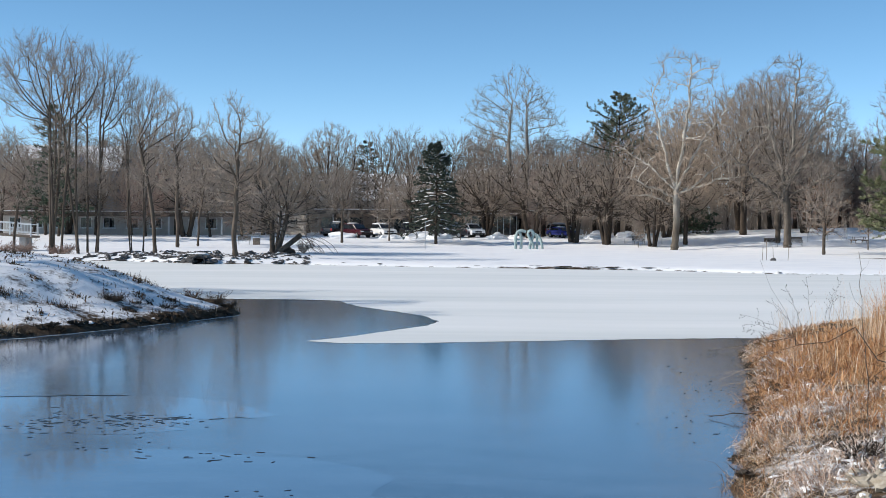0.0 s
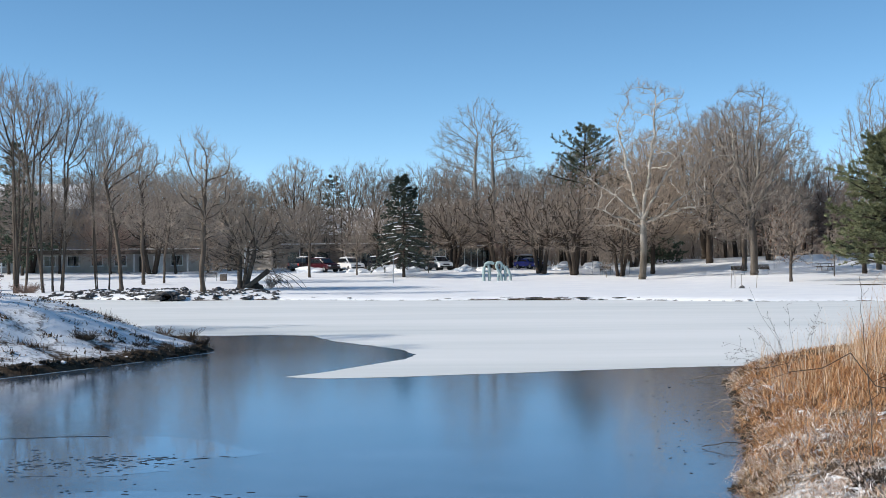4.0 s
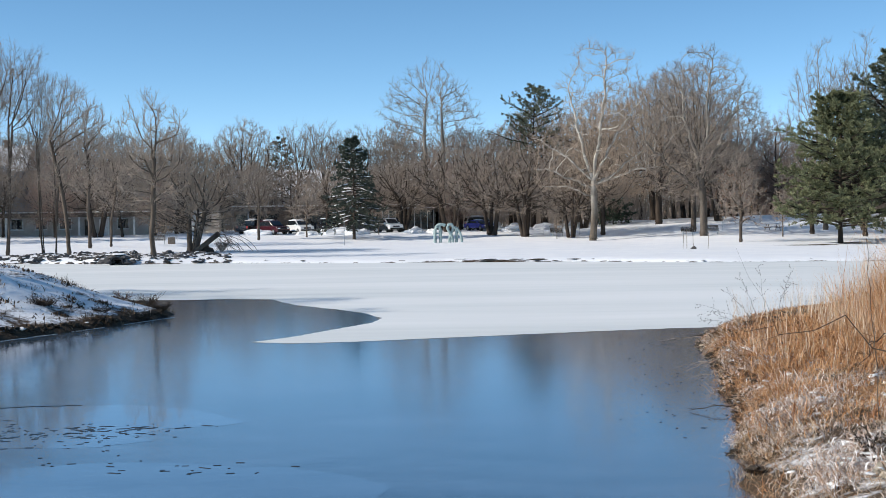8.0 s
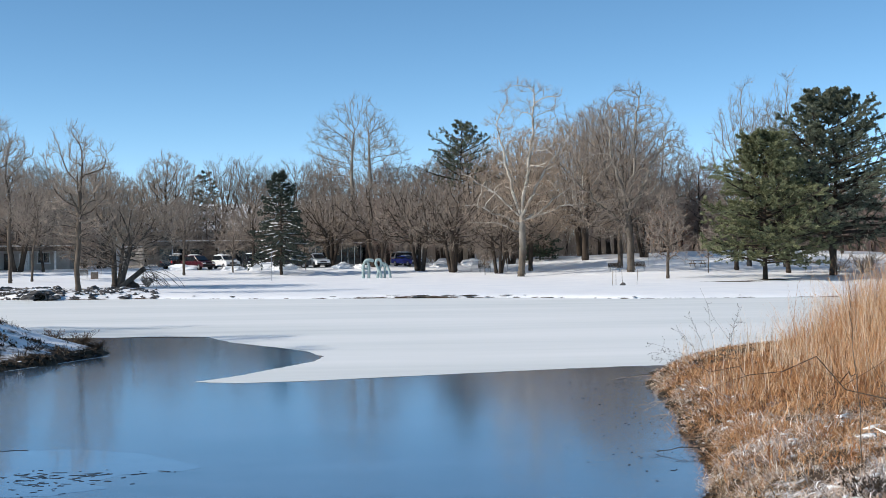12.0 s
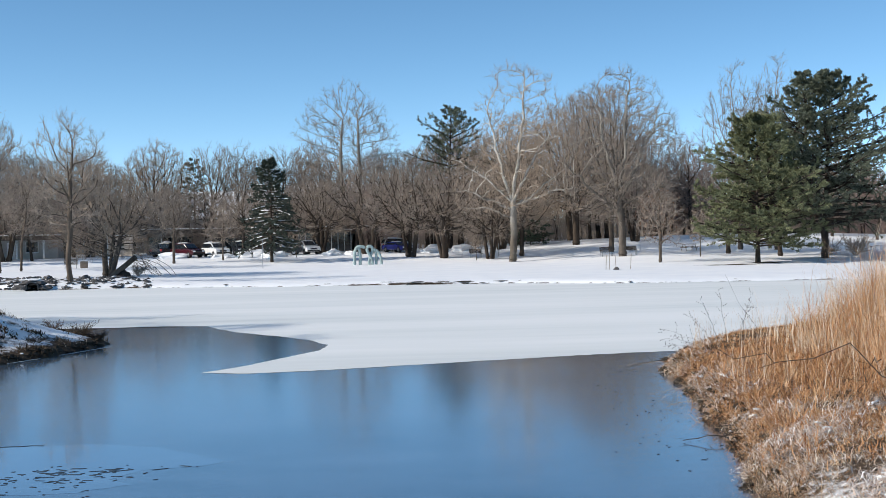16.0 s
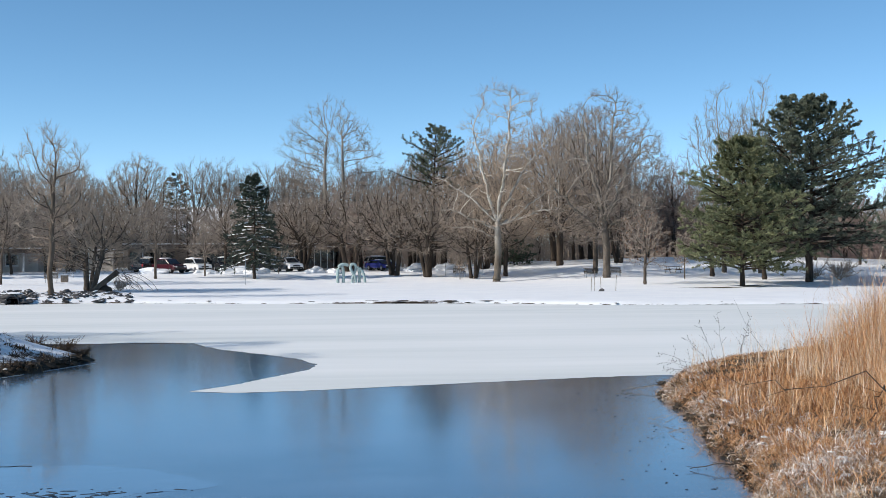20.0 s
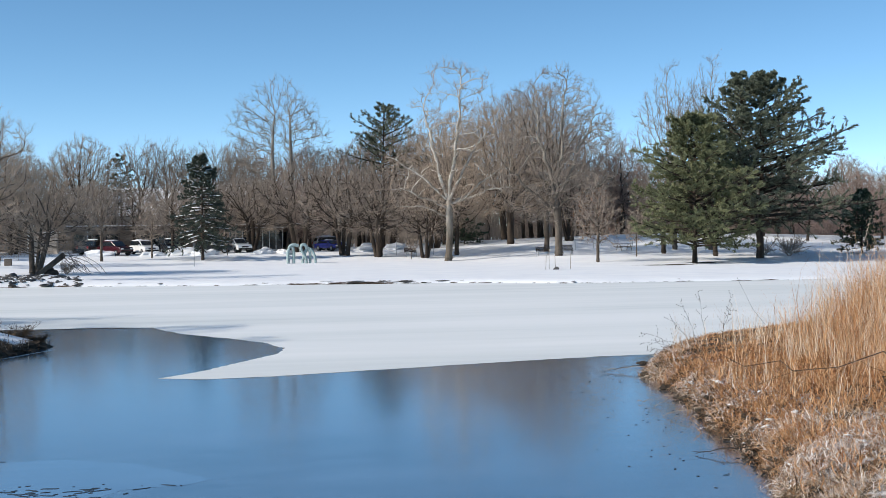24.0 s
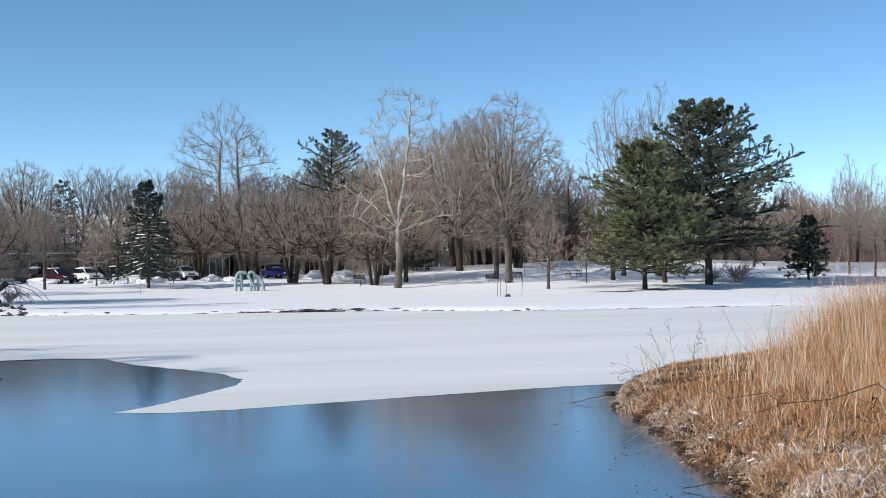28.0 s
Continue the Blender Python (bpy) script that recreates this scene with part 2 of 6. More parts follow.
def empty(name, m):
    ob = new(name)
    ob.empty_display_size = 0.3
    ob.matrix_world = m
    return ob


def smooth(me):
    me.polygons.foreach_set("use_smooth", np.ones(len(me.polygons), dtype=bool))
    return me


# ---- the lie of the land ----
SHORE_X = [-400, -80, -40, -25, -18, -12.5, -2, 8.7, 14.7, 23, 33, 45, 70, 120, 300]
SHORE_Y = [130, 112, 108, 104.5, 100.2, 100.7, 97, 94.5, 93.5, 88.5, 87.4, 86, 80, 68, 40]
MOUND = [(-7.8, 49.5), (-8.7, 46.6), (-10.1, 43.4), (-11.9, 40.6), (-14.2, 38.2), (-22, 34), (-60, 26), (-60, 78), (-26, 74), (-15, 64), (-9.6, 54)]
REEDS = [(2.6, 13), (3.7, 18.2), (5.0, 22.6), (5.7, 25.2), (6.35, 28.2), (7.3, 31.8), (7.9, 35.2), (9.2, 38.6), (12, 42.5), (18, 46), (30, 47), (60, 40), (60, 5), (2.0, 5), (1.8, 9)]
NEAR = [(-90, -60), (-90, 7.5), (-20, 9), (-6, 9.6), (0, 9.2), (3, 9.5), (12, 14), (60, 14), (60, -60)]


def inside(poly, x, y):
    """Signed distance in metres to a polygon, positive inside it."""
    best = np.full(x.shape, 1e9)
    odd = np.zeros(x.shape, dtype=bool)
    for (ax, ay), (bx, by) in zip(poly, poly[1:] + poly[:1]):
        dx, dy = bx - ax, by - ay
        k = np.clip(((x - ax) * dx + (y - ay) * dy) / (dx * dx + dy * dy), 0, 1)
        best = np.minimum(best, np.hypot(x - ax - k * dx, y - ay - k * dy))
        odd ^= ((ay > y) != (by > y)) & (x < dx * (y - ay) / (dy if dy else 1e-9) + ax)
    return np.where(odd, best, -best)


def ease(v):
    v = np.clip(v, 0, 1)
    return v * v * (3 - 2 * v)


def wobble(x, y, s, seed=0.0):
    return (np.sin(x * s + 1.3 * seed) * np.cos(y * s * 1.17 + seed) + 0.6 * np.sin(x * s * 2.3 + y * s * 1.9 + 2.1 * seed) + 0.4 * np.cos(y * s * 4.1 - x * s * 3.3 + seed)) / 2


def fray(x, y):
    """How far the edges of the banks wander in and out."""
    return 0.35 * wobble(x, y, 0.9) + 0.15 * wobble(x, y, 3.1, 2)


def lie(x, y):
    """Ground height and how bare the soil is, at arrays of places."""
    x, y = np.asarray(x, dtype=float), np.asarray(y, dtype=float)
    edge = fray(x, y)
    far = y - np.interp(x, SHORE_X, SHORE_Y) + 0.6 * edge
    z_far = 0.3 * (1 - np.exp(-np.maximum(far, 0) / 0.8)) + ease((y - 138) / 30) + 0.6 * ease((x - 25) / 15) * ease((y - 110) / 30)
    z_far += np.exp(-((x - 62) / 26) ** 2 - ((y - 168) / 24) ** 2) + 0.05 * wobble(x, y, 0.3) * ease(far / 6)
    rocky = np.exp(-((x + 20) / 9) ** 2) * ease(far / 1.5) * ease((18 - far) / 10)
    z_far += 0.35 * rocky * (0.6 + 0.4 * wobble(x, y, 1.1, 3)) + 2.5 * ease((y - 190) / 120)
    mound = inside(MOUND, x, y) + 0.7 * edge
    z_mound = 0.22 * (1 - np.exp(-np.maximum(mound, 0) / 0.3)) + 1.75 * ease(mound / 6.5) + (0.07 * wobble(x, y, 1.2, 1) + 0.05 * wobble(x, y, 3.4, 4)) * ease(mound / 2)
    reeds = inside(REEDS, x, y) + 0.7 * edge
    z_reeds = 0.5 * (1 - np.exp(-np.maximum(reeds, 0) / 0.35)) + 1.1 * ease(reeds / 7.5) * (1 - 0.5 * ease((y - 32) / 8)) + 0.10 * wobble(x, y, 1.5, 5) * ease(reeds / 1)
    near = inside(NEAR, x, y)
    z_near = 2.05 * ease(near / 4.2)
    z = np.full(x.shape, -0.7)
    soil = np.full(x.shape, 0.9)
    for d, h, s in ((far, z_far, np.maximum(np.maximum(0.8 * np.exp(-np.maximum(far, 0) / 0.35), 1.1 * np.exp(-np.maximum(far, 0) / 0.8) * np.exp(-((x - 8) / 6) ** 2)), 0.64 * rocky)),
                    (mound, z_mound, 1.0 * np.exp(-np.maximum(mound - 0.12, 0) / 0.24) + 0.26 * np.exp(-np.maximum(mound, 0) / 8) + 0.33 + 0.08 * wobble(x, y, 0.8, 7)),
                    (reeds, z_reeds, 0.66 + 0.2 * np.exp(-np.maximum(reeds, 0) / 0.5) + 0.12 * ease((y - 20) / 8)), (near, z_near, 0.15 + 0 * near)):
        shelf = np.where(d > 0, h, np.maximum(-0.7, d * 0.8))
        take = shelf > z
        z = np.where(take, shelf, z)
        soil = np.where(take, np.where(d > 0, s, 0.9), soil)
    worn = np.exp(-((x - 39.5) / 3.5) ** 2 - ((y - 114.5) / 1.6) ** 2) + np.exp(-((x - 44.5) / 2.2) ** 2 - ((y - 117.5) / 2.2) ** 2)
    return z, np.clip(np.maximum(soil, 1.0 * worn), 0, 1)


def height(x, y):
    return float(lie(np.array([x]), np.array([y]))[0][0])


def steps(*runs):
    return np.unique(np.round(np.concatenate([np.arange(a, b, s) for a, b, s in runs]), 3))


gx = steps((-3000, -400, 400), (-400, -80, 20), (-80, -36, 2.0), (-36, 22, 0.42), (22, 90, 1.2), (90, 400, 20), (400, 3400, 400))
gy = steps((-800, -60, 100), (-60, 8, 3), (8, 78, 0.42), (78, 86, 1.0), (86, 120, 0.6), (120, 200, 1.8), (200, 400, 20), (400, 4800, 400))
X, Y = np.meshgrid(gx, gy)
Z, SOIL = lie(X, Y)
nx, ny = len(gx), len(gy)
I = np.arange(nx * ny).reshape(ny, nx)
me = mesh_of("ground", np.stack([X, Y, Z], -1).reshape(-1, 3), np.stack([I[:-1, :-1], I[:-1, 1:], I[1:, 1:], I[1:, :-1]], -1).reshape(-1, 4))
att = me.attributes.new("soil", "FLOAT", "POINT")
att.data.foreach_set("value", SOIL.ravel().astype(np.float32))
ground = part("ground", smooth(me), GROUND)
tagged(ground, "snow-covered park ground with bare earth along the pond", "ground", kind="structure")

# pond ice: a dark clear sheet, and a snow-dusted sheet that lies on its far part
gx = steps((-120, 0, 20), (0, 16, 0.4), (16, 131, 5))
gy = steps((2, 12, 5), (12, 47, 0.4), (47, 132, 6))
X, Y = np.meshgrid(gx, gy)
nx, ny = len(gx), len(gy)
I = np.arange(nx * ny).reshape(ny, nx)
me = mesh_of("water", np.stack([X, Y, 0 * X], -1).reshape(-1, 3), np.stack([I[:-1, :-1], I[:-1, 1:], I[1:, 1:], I[1:, :-1]], -1).reshape(-1, 4))
# how much silt and painted bank reflection the ice takes, fading from the bank
silt_reflection = me.attributes.new("silt_reflection", "FLOAT", "POINT")
silt_reflection.data.foreach_set("value", np.exp(-np.maximum(-inside(REEDS, X, Y), 0) / 0.7).ravel().astype(np.float32))
ice = part("water", me, ICE)
tagged(ice, "smooth dark blue frozen pond with clear reflecting ice", "pond ice", kind="structure")
for FRESH in ([(-14, 26.0), (-11.5, 26.4), (-9.05, 26.71), (-7.34, 27.05), (-5.73, 26.96), (-4.6, 26.4), (-3.8, 25.4), (-3.27, 24.61), (-3.6, 24.2), (-4.6, 24.1), (-5.0, 23.4), (-4.6, 22.9), (-5.4, 22.4), (-7, 22.5), (-9, 22.0), (-11, 22.2), (-14, 21.6)],
              [(-9, 20.2), (-7.4, 20.5), (-6.2, 20.9), (-5.0, 21.1), (-4.0, 21.0), (-3.0, 20.5), (-2.3, 20.4), (-1.5, 19.8), (-0.9, 18.9), (-1.2, 17.8), (-0.6, 16.4), (-1.5, 14), (-9, 13.5)]):
    rnd = random.Random(len(FRESH))
    bm = bmesh.new()
    pts = []
    for (ax, ay), (bx, by) in zip(FRESH, FRESH[1:] + FRESH[:1]):
        pts += [(ax + (bx - ax) * k / 5 + rnd.gauss(0, 0.03), ay + (by - ay) * k / 5 + rnd.gauss(0, 0.03)) for k in range(5)]
    q = bm.faces.new([bm.verts.new((px, py, 0.0015)) for px, py in pts])
    bmesh.ops.triangulate(bm, faces=[q])
    tagged(part("water", bm, ICE_FRESH), "glassy refrozen patch in the pond ice", "pond ice", kind="structure")
EDGE = [(130, 40), (40, 41.5), (14, 41.2), (11, 40.7), (8.5, 40.6), (6, 40.1), (3.4, 39.5), (1.0, 38.9), (-1.3, 38.3), (-3.1, 38.2), (-4.25, 38.75), (-3.3, 39.9), (-1.9, 42.4), (-0.7, 44.6), (-0.35, 46.3), (-0.9, 48.8), (-2.2, 51.2), (-3.6, 53.6), (-4.3, 55.6), (-4.7, 57.2), (-6.5, 57.9), (-9.5, 57.8), (-14, 58.6), (-120, 60), (-120, 129), (130, 129)]
ring = []
rnd = random.Random(5)
for (ax, ay), (bx, by) in zip(EDGE, EDGE[1:] + EDGE[:1]):
    n = max(1, int(min(math.hypot(bx - ax, by - ay), 12) / 0.25)) if max(ay, by) < 59 and abs(ax) < 41 else 1
    for i in range(n):
        k = i / n
        s = 0.03 if 0 < i < n else 0
        ring.append((ax + (bx - ax) * k + rnd.gauss(0, s), ay + (by - ay) * k + rnd.gauss(0, s), 0.005))
bm = bmesh.new()
f = bm.faces.new([bm.verts.new(p) for p in ring])
bmesh.ops.triangulate(bm, faces=[f])
snow_sheet = part("water", bm, SNOW_ICE)
tagged(snow_sheet, "thin windblown snow lying on the frozen pond", "snowy ice", kind="structure")
# its margin thins out to a grey film over the clear ice
for wide, z, mat in ((0.5, 0.0035, FILM), (1.5, 0.002, FILM_THIN)):
    out = []
    for i, (px, py, _) in enumerate(ring):
        (ax, ay, _), (bx, by, _) = ring[i - 3], ring[(i + 3) % len(ring)]
        nrm = Vector((by - ay, ax - bx, 0)).normalized() * wide * (0.35 + 1.3 * abs(wobble(px, py, 2.3)))
        out.append((px + nrm.x, py + nrm.y, z) if py < 59 and abs(px) < 41 else (px, py, z))
    bm = bmesh.new()
    lo, hi = [bm.verts.new(p) for p in out], [bm.verts.new((p[0], p[1], z)) for p in ring]
    for i in range(len(ring)):
        j = (i + 1) % len(ring)
        if ring[i][1] < 59 and ring[j][1] < 59 and abs(ring[i][0]) < 41:
            bm.faces.new((lo[i], lo[j], hi[j], hi[i]))
    tagged(part("water", bm, mat), "grey film of frost at the margin of the snowy ice", "pond ice", kind="structure")

# ---- bare trees ----
def unit(v):
    return v / np.maximum(np.linalg.norm(v, axis=-1, keepdims=True), 1e-9)


def tubes(P, R, n):
    """Tapered tubes along polylines P (branch, point, 3) with radii R: places and faces."""
    B, k, _ = P.shape
    T = unit(np.gradient(P, axis=1))
    ref = np.where(np.abs(T[..., 2:3]) > 0.9, np.array([1.0, 0, 0]), np.array([0, 0, 1.0]))
    U = unit(np.cross(T, ref))
    W = np.cross(T, U)
    a = np.arange(n) * 2 * math.pi / n
    ringed = P[:, :, None] + R[:, :, None, None] * (np.cos(a)[None, None, :, None] * U[:, :, None] + np.sin(a)[None, None, :, None] * W[:, :, None])
    idx = np.arange(B * k * n).reshape(B, k, n)
    nxt = np.roll(idx, -1, axis=2)
    F = np.stack([idx[:, :-1], nxt[:, :-1], nxt[:, 1:], idx[:, 1:]], -1).reshape(-1, 4)
    return ringed.reshape(-1, 3), F


def slivers(P, R):
    """The finest twigs: one narrow tapering face each."""
    rng = np.random.default_rng(1)
    a, b = P[:, 0], P[:, -1]
    w = unit(np.cross(b - a, rng.normal(0, 1, a.shape)))
    V = np.stack([a - w * R[:, :1], a + w * R[:, :1], b + w * R[:, -1:] * 0.6, b - w * R[:, -1:] * 0.6], 1).reshape(-1, 3)
    return V, np.arange(len(a) * 4).reshape(-1, 4)


def sprout(P, R, rng, c, lo, hi, angle, ratio, k, up=0.1, wig=0.12, thin=0.6, tip=0.25, taper=0.55, least=0.008, flat=0.0, stout=0.019):
    """Side branches off polylines: c on each, between the shares lo and hi of its length."""
    B, kp, _ = P.shape
    seg = np.linalg.norm(np.diff(P, axis=1), axis=2)
    Lp = seg.sum(1)
    u = lo + (hi - lo) * (np.arange(c)[None] + rng.random((B, c))) / c
    s = u * (kp - 1)
    i = np.minimum(s.astype(int), kp - 2)
    w = (s - i)[..., None]
    b = np.arange(B)[:, None]
    start = P[b, i] * (1 - w) + P[b, i + 1] * w
    T = unit(P[b, i + 1] - P[b, i])
    r0 = R[b, i] * (1 - w[..., 0]) + R[b, i + 1] * w[..., 0]
    ref = np.where(np.abs(T[..., 2:3]) > 0.9, np.array([1.0, 0, 0]), np.array([0, 0, 1.0]))
    U = unit(np.cross(T, ref))
    W = np.cross(T, U)
    az = np.arange(c)[None] * 2.399 + rng.random((B, 1)) * 6.28 + rng.normal(0, 0.5, (B, c))
    side = np.cos(az)[..., None] * U + np.sin(az)[..., None] * W
    side[..., 2] *= 1 - flat
    side = unit(side)
    an = np.radians(angle) * (1 + rng.normal(0, 0.22, (B, c)))[..., None]
    d = unit(T * np.cos(an) + side * np.sin(an))
    L = Lp[:, None] * ratio * (1 - taper * (u - lo) / max(hi - lo, 1e-6)) * rng.uniform(0.65, 1.25, (B, c))
    pts = [start]
    step = (L / (k - 1))[..., None]
    for _ in range(k - 1):
        d = unit(d + rng.normal(0, wig, d.shape) + np.array([0, 0, up]))
        pts.append(pts[-1] + d * step)
    P2 = np.stack(pts, 2).reshape(B * c, k, 3)
    rb = np.maximum(np.minimum(r0 * thin, L * stout + 0.006), least).reshape(-1, 1)
    R2 = rb * np.linspace(1, tip, k)[None]
    return P2, np.maximum(R2, least * 0.7)


def trunks(rng, stems, H, r, lean, k=9, curve=0.03, spread=0.3, way=None):
    P, R = [], []
    for s in range(stems):
        a = (rng.random() * 6.28 if way is None else way) + s * 6.28 / stems
        d = np.array([math.cos(a) * lean, math.sin(a) * lean, 1.0])
        p = np.array([math.cos(a), math.sin(a), 0]) * spread * (stems > 1)
        p[2] = -0.15
        pts = [p]
        for _ in range(k - 1):
            d = unit(d + rng.normal(0, curve, 3) * np.array([1, 1, 0.2]) + np.array([0, 0, 0.08]))
            pts.append(pts[-1] + d * H / (k - 1))
        P.append(pts)
        R.append(r * (0.8 + 0.4 * rng.random() if stems > 1 else 1) * (np.linspace(1, 0.06, k) ** 1.1))
    P, R = np.array(P), np.array(R)
    R[:, 0] *= 1.22
    return P, R


def shares(form, t):
    """How wide a crown is at the share t of its height."""
    if form == "oval":
        return np.sin(np.pi * np.clip(0.10 + 0.86 * t, 0, 1) ** 0.85) ** 0.65
    if form == "dome":
        return np.where(t < 0.3, 0.62 + 1.27 * t, np.sqrt(np.maximum(1 - ((t - 0.3) / 0.72) ** 2, 0)))
    if form == "vase":
        return np.where(t < 0.72, 0.22 + 1.08 * t, np.sqrt(np.maximum(1 - ((t - 0.72) / 0.31) ** 2, 0)))
    # broad below, drawn up to a narrow head
    return np.where(t < 0.34, 0.72 + 0.82 * t, 1.0 - 0.85 * np.maximum(t - 0.34, 0) ** 0.85)


def crown_room(rng, n, H, W, base, form, lumps=9, off=(0.0, 0.0)):
    """Places spread through the room of a crown, in lumps with gaps between them."""
    t = rng.random(n * 6)
    a = rng.uniform(0, 2 * math.pi, n * 6)
    q = np.sqrt(rng.random(n * 6))
    keep = rng.random(n * 6) < shares(form, t) ** 2
    t, a, q = t[keep], a[keep], q[keep]
    w = W / 2 * shares(form, t)
    p = np.stack([np.cos(a) * q * w + off[0] * t, np.sin(a) * q * w + off[1] * t, H * (base + (1 - base) * t)], -1)
    s = lumps / H
    full = wobble(p[:, 0], p[:, 2], s, rng.random() * 9) + wobble(p[:, 1], p[:, 2], s * 1.3, rng.random() * 9)
    edge = q * 0.7 + t * 0.3
    return p[full > -0.75 + 0.75 * edge][:n]


def wander(rng, a, b, step, sway=0.12, rise=0.0):
    """A crooked line from a to b."""
    a, b = np.array(a, dtype=float), np.array(b, dtype=float)
    k = max(4, int(np.linalg.norm(b - a) / step))
    u = np.linspace(0, 1, k + 1)[:, None]
    drift = np.cumsum(rng.normal(0, sway * step, (k + 1, 3)) * 2.2, axis=0)
    drift -= drift[:1] + (drift[-1:] - drift[:1]) * u
    return a + (b - a) * u + drift + np.array([0, 0, rise]) * 4 * u * (1 - u)


def ramify(rng, P, limbs, room, D, kill, up=0.1, jit=0.12, steep=1.0, keep=0.8, turns=90):
    """Branches that grow from the stems P towards the places of a crown: nodes and the parent of each."""
    N, par = [], []
    for stem in P:
        for i, p in enumerate(stem):
            par.append(len(N) - 1 if i else -1)
            N.append(p)
    spine = len(N)
    for line in limbs:
        at = int(np.argmin(np.linalg.norm(np.array(N[:spine]) - line[0], axis=1)))
        for i, p in enumerate(line[1:]):
            par.append(at if i == 0 else len(N) - 1)
            N.append(p)
    N, par = np.array(N), np.array(par)
    m = np.array([1, 1, steep])
    A = room
    gap, near = np.full(len(A), 1e9), np.zeros(len(A), dtype=int)
    fresh = np.arange(len(N))
    heading = np.zeros((len(N), 3))
    heading[:, 2] = 1
    late = np.arange(spine, len(N))
    heading[late] = unit(N[late] - N[par[late]])
    forks = np.zeros(len(N), dtype=int)
    for _ in range(turns):
        d = ((A[:, None] - N[fresh][None]) * m)
        d = np.sqrt((d * d).sum(-1))
        j = d.argmin(1)
        best = d[np.arange(len(A)), j]
        closer = best < gap
        gap = np.where(closer, best, gap)
        near = np.where(closer, fresh[j], near)
        live = gap > kill
        A, gap, near = A[live], gap[live], near[live]
        if not len(A):
            break
        full = forks[near] < 4
        A, gap, near = A[full], gap[full], near[full]
        if not len(A):
            break
        who, inv = np.unique(near, return_inverse=True)
        forks[who] += 1
        pull = np.zeros((len(who), 3))
        to = unit(A - N[near])
        ahead = (to * heading[near]).sum(-1, keepdims=True)
        np.add.at(pull, inv, to * np.clip(0.6 + ahead, 0.03, 1))
        way = unit(unit(pull) + keep * heading[who] + np.array([0, 0, up]) + rng.normal(0, jit, (len(who), 3)))
        fresh = np.arange(len(N), len(N) + len(who))
        N = np.concatenate([N, N[who] + way * D])
        par = np.concatenate([par, who])
        forks = np.concatenate([forks, np.zeros(len(who), dtype=int)])
        heading = np.concatenate([heading, way])
    return N, par, heading


def bare_tree(name, label, seed, H, W, form, stems=1, r=0.25, lean=0.05, curve=0.03, share=0.4, bark_m=BARK, twig_m=TWIG, spread=0.3, group="", base=0.22, points=2000, fine=0.40, up=0.12, jit=0.14, steep=0.9, twigs=3, twig=0.9, twig_r=0.011, tip_r=0.017, off=(0.0, 0.0), lumps=9, limbs=(), thick=0.035, keep=0.8, way=None, sway=0.3):
    """A leafless tree: trunk and limbs in one part, twigs in the other. limbs: where on the trunk main limbs leave it, their ends and their bow."""
    rng = np.random.default_rng(seed)
    P, R = trunks(rng, stems, H * share, r, lean, k=max(6, int(H * share / fine)), curve=curve, spread=spread, way=way)
    room = crown_room(rng, points, H - twig * 0.7, W - twig, base, form, lumps, off)
    lines = [wander(rng, P[0, min(int(low * P.shape[1]), P.shape[1] - 1)], end, fine, sway, bow) for low, end, bow in limbs]
    N, par, heading = ramify(rng, P, lines, room, fine, fine * 1.15, up, jit, steep, keep)
    n = len(N)
    tips = np.zeros(n)
    for i in range(n - 1, -1, -1):
        tips[i] = max(tips[i], 1.0)
        if par[i] >= 0:
            tips[par[i]] += tips[i]
    kids = np.bincount(par[par >= 0], minlength=n)
    # every branch is as thick as the tips that it feeds ask for
    rad = tip_r * tips ** (math.log(r / tip_r) / math.log(max(tips[par < 0].mean(), 2.0)))
    e = np.flatnonzero(par >= 0)
    big = np.minimum(rad[par[e]], rad[e] * 1.35)
    base_cut = N[par[e]][:, 2] < 0.3
    ends = np.stack([np.where(base_cut, big * 1.3, big), rad[e]], -1)
    seg = np.stack([N[par[e]], N[e]], 1)
    stem = rad[e] > thick
    # fine twigs fan out from every thin branch
    thin = np.flatnonzero((rad < 0.045) & (par >= 0))
    many = np.repeat(thin, np.where(kids[thin] == 0, twigs + 3, twigs))
    w = rng.random((len(many), 1))
    start = N[par[many]] * (1 - w) + N[many] * w
    out = unit((N[many] - np.array([0, 0, 0.35 * H])) * np.array([1, 1, 0.8]))
    go = unit(0.75 * heading[many] + 0.55 * out + rng.normal(0, 0.36, (len(many), 3)) + np.array([0, 0, 0.15 + up]))
    L = twig * rng.uniform(0.35, 1.2, (len(many), 1))
    mid = start + go * L * 0.55
    tip = mid + unit(go + rng.normal(0, 0.22, go.shape) + np.array([0, 0, 0.1])) * L * 0.5
    fork = mid + unit(go + rng.normal(0, 0.6, go.shape)) * L * 0.4
    fork2 = start + go * L * 0.25 + unit(go + rng.normal(0, 0.6, go.shape)) * L * 0.35
    runs = [(start, mid, 1.0, 0.8), (mid, tip, 0.8, 0.5), (mid, fork, 0.7, 0.5), (start + go * L * 0.25, fork2, 0.7, 0.5)]
    root = empty(name, Matrix())
    origin = np.arange(n)
    for i in e:
        origin[i] = origin[par[i]]
    for o in np.unique(origin):
        V, F, n0 = [], [], 0
        own = stem & (origin[e] == o)
        for pick, k in ((own & (rad[e] > 0.12), 7), (own & (rad[e] <= 0.12), 5)):
            if pick.any():
                v, f = tubes(seg[pick], ends[pick], k)
                V.append(v), F.append(f + n0)
                n0 += len(v)
        part("trunk", smooth(mesh_of("trunk", np.concatenate(V), np.concatenate(F))), bark_m, root)
    V, F, n0 = [], [], 0
    v, f = tubes(seg[~stem], ends[~stem], 3)
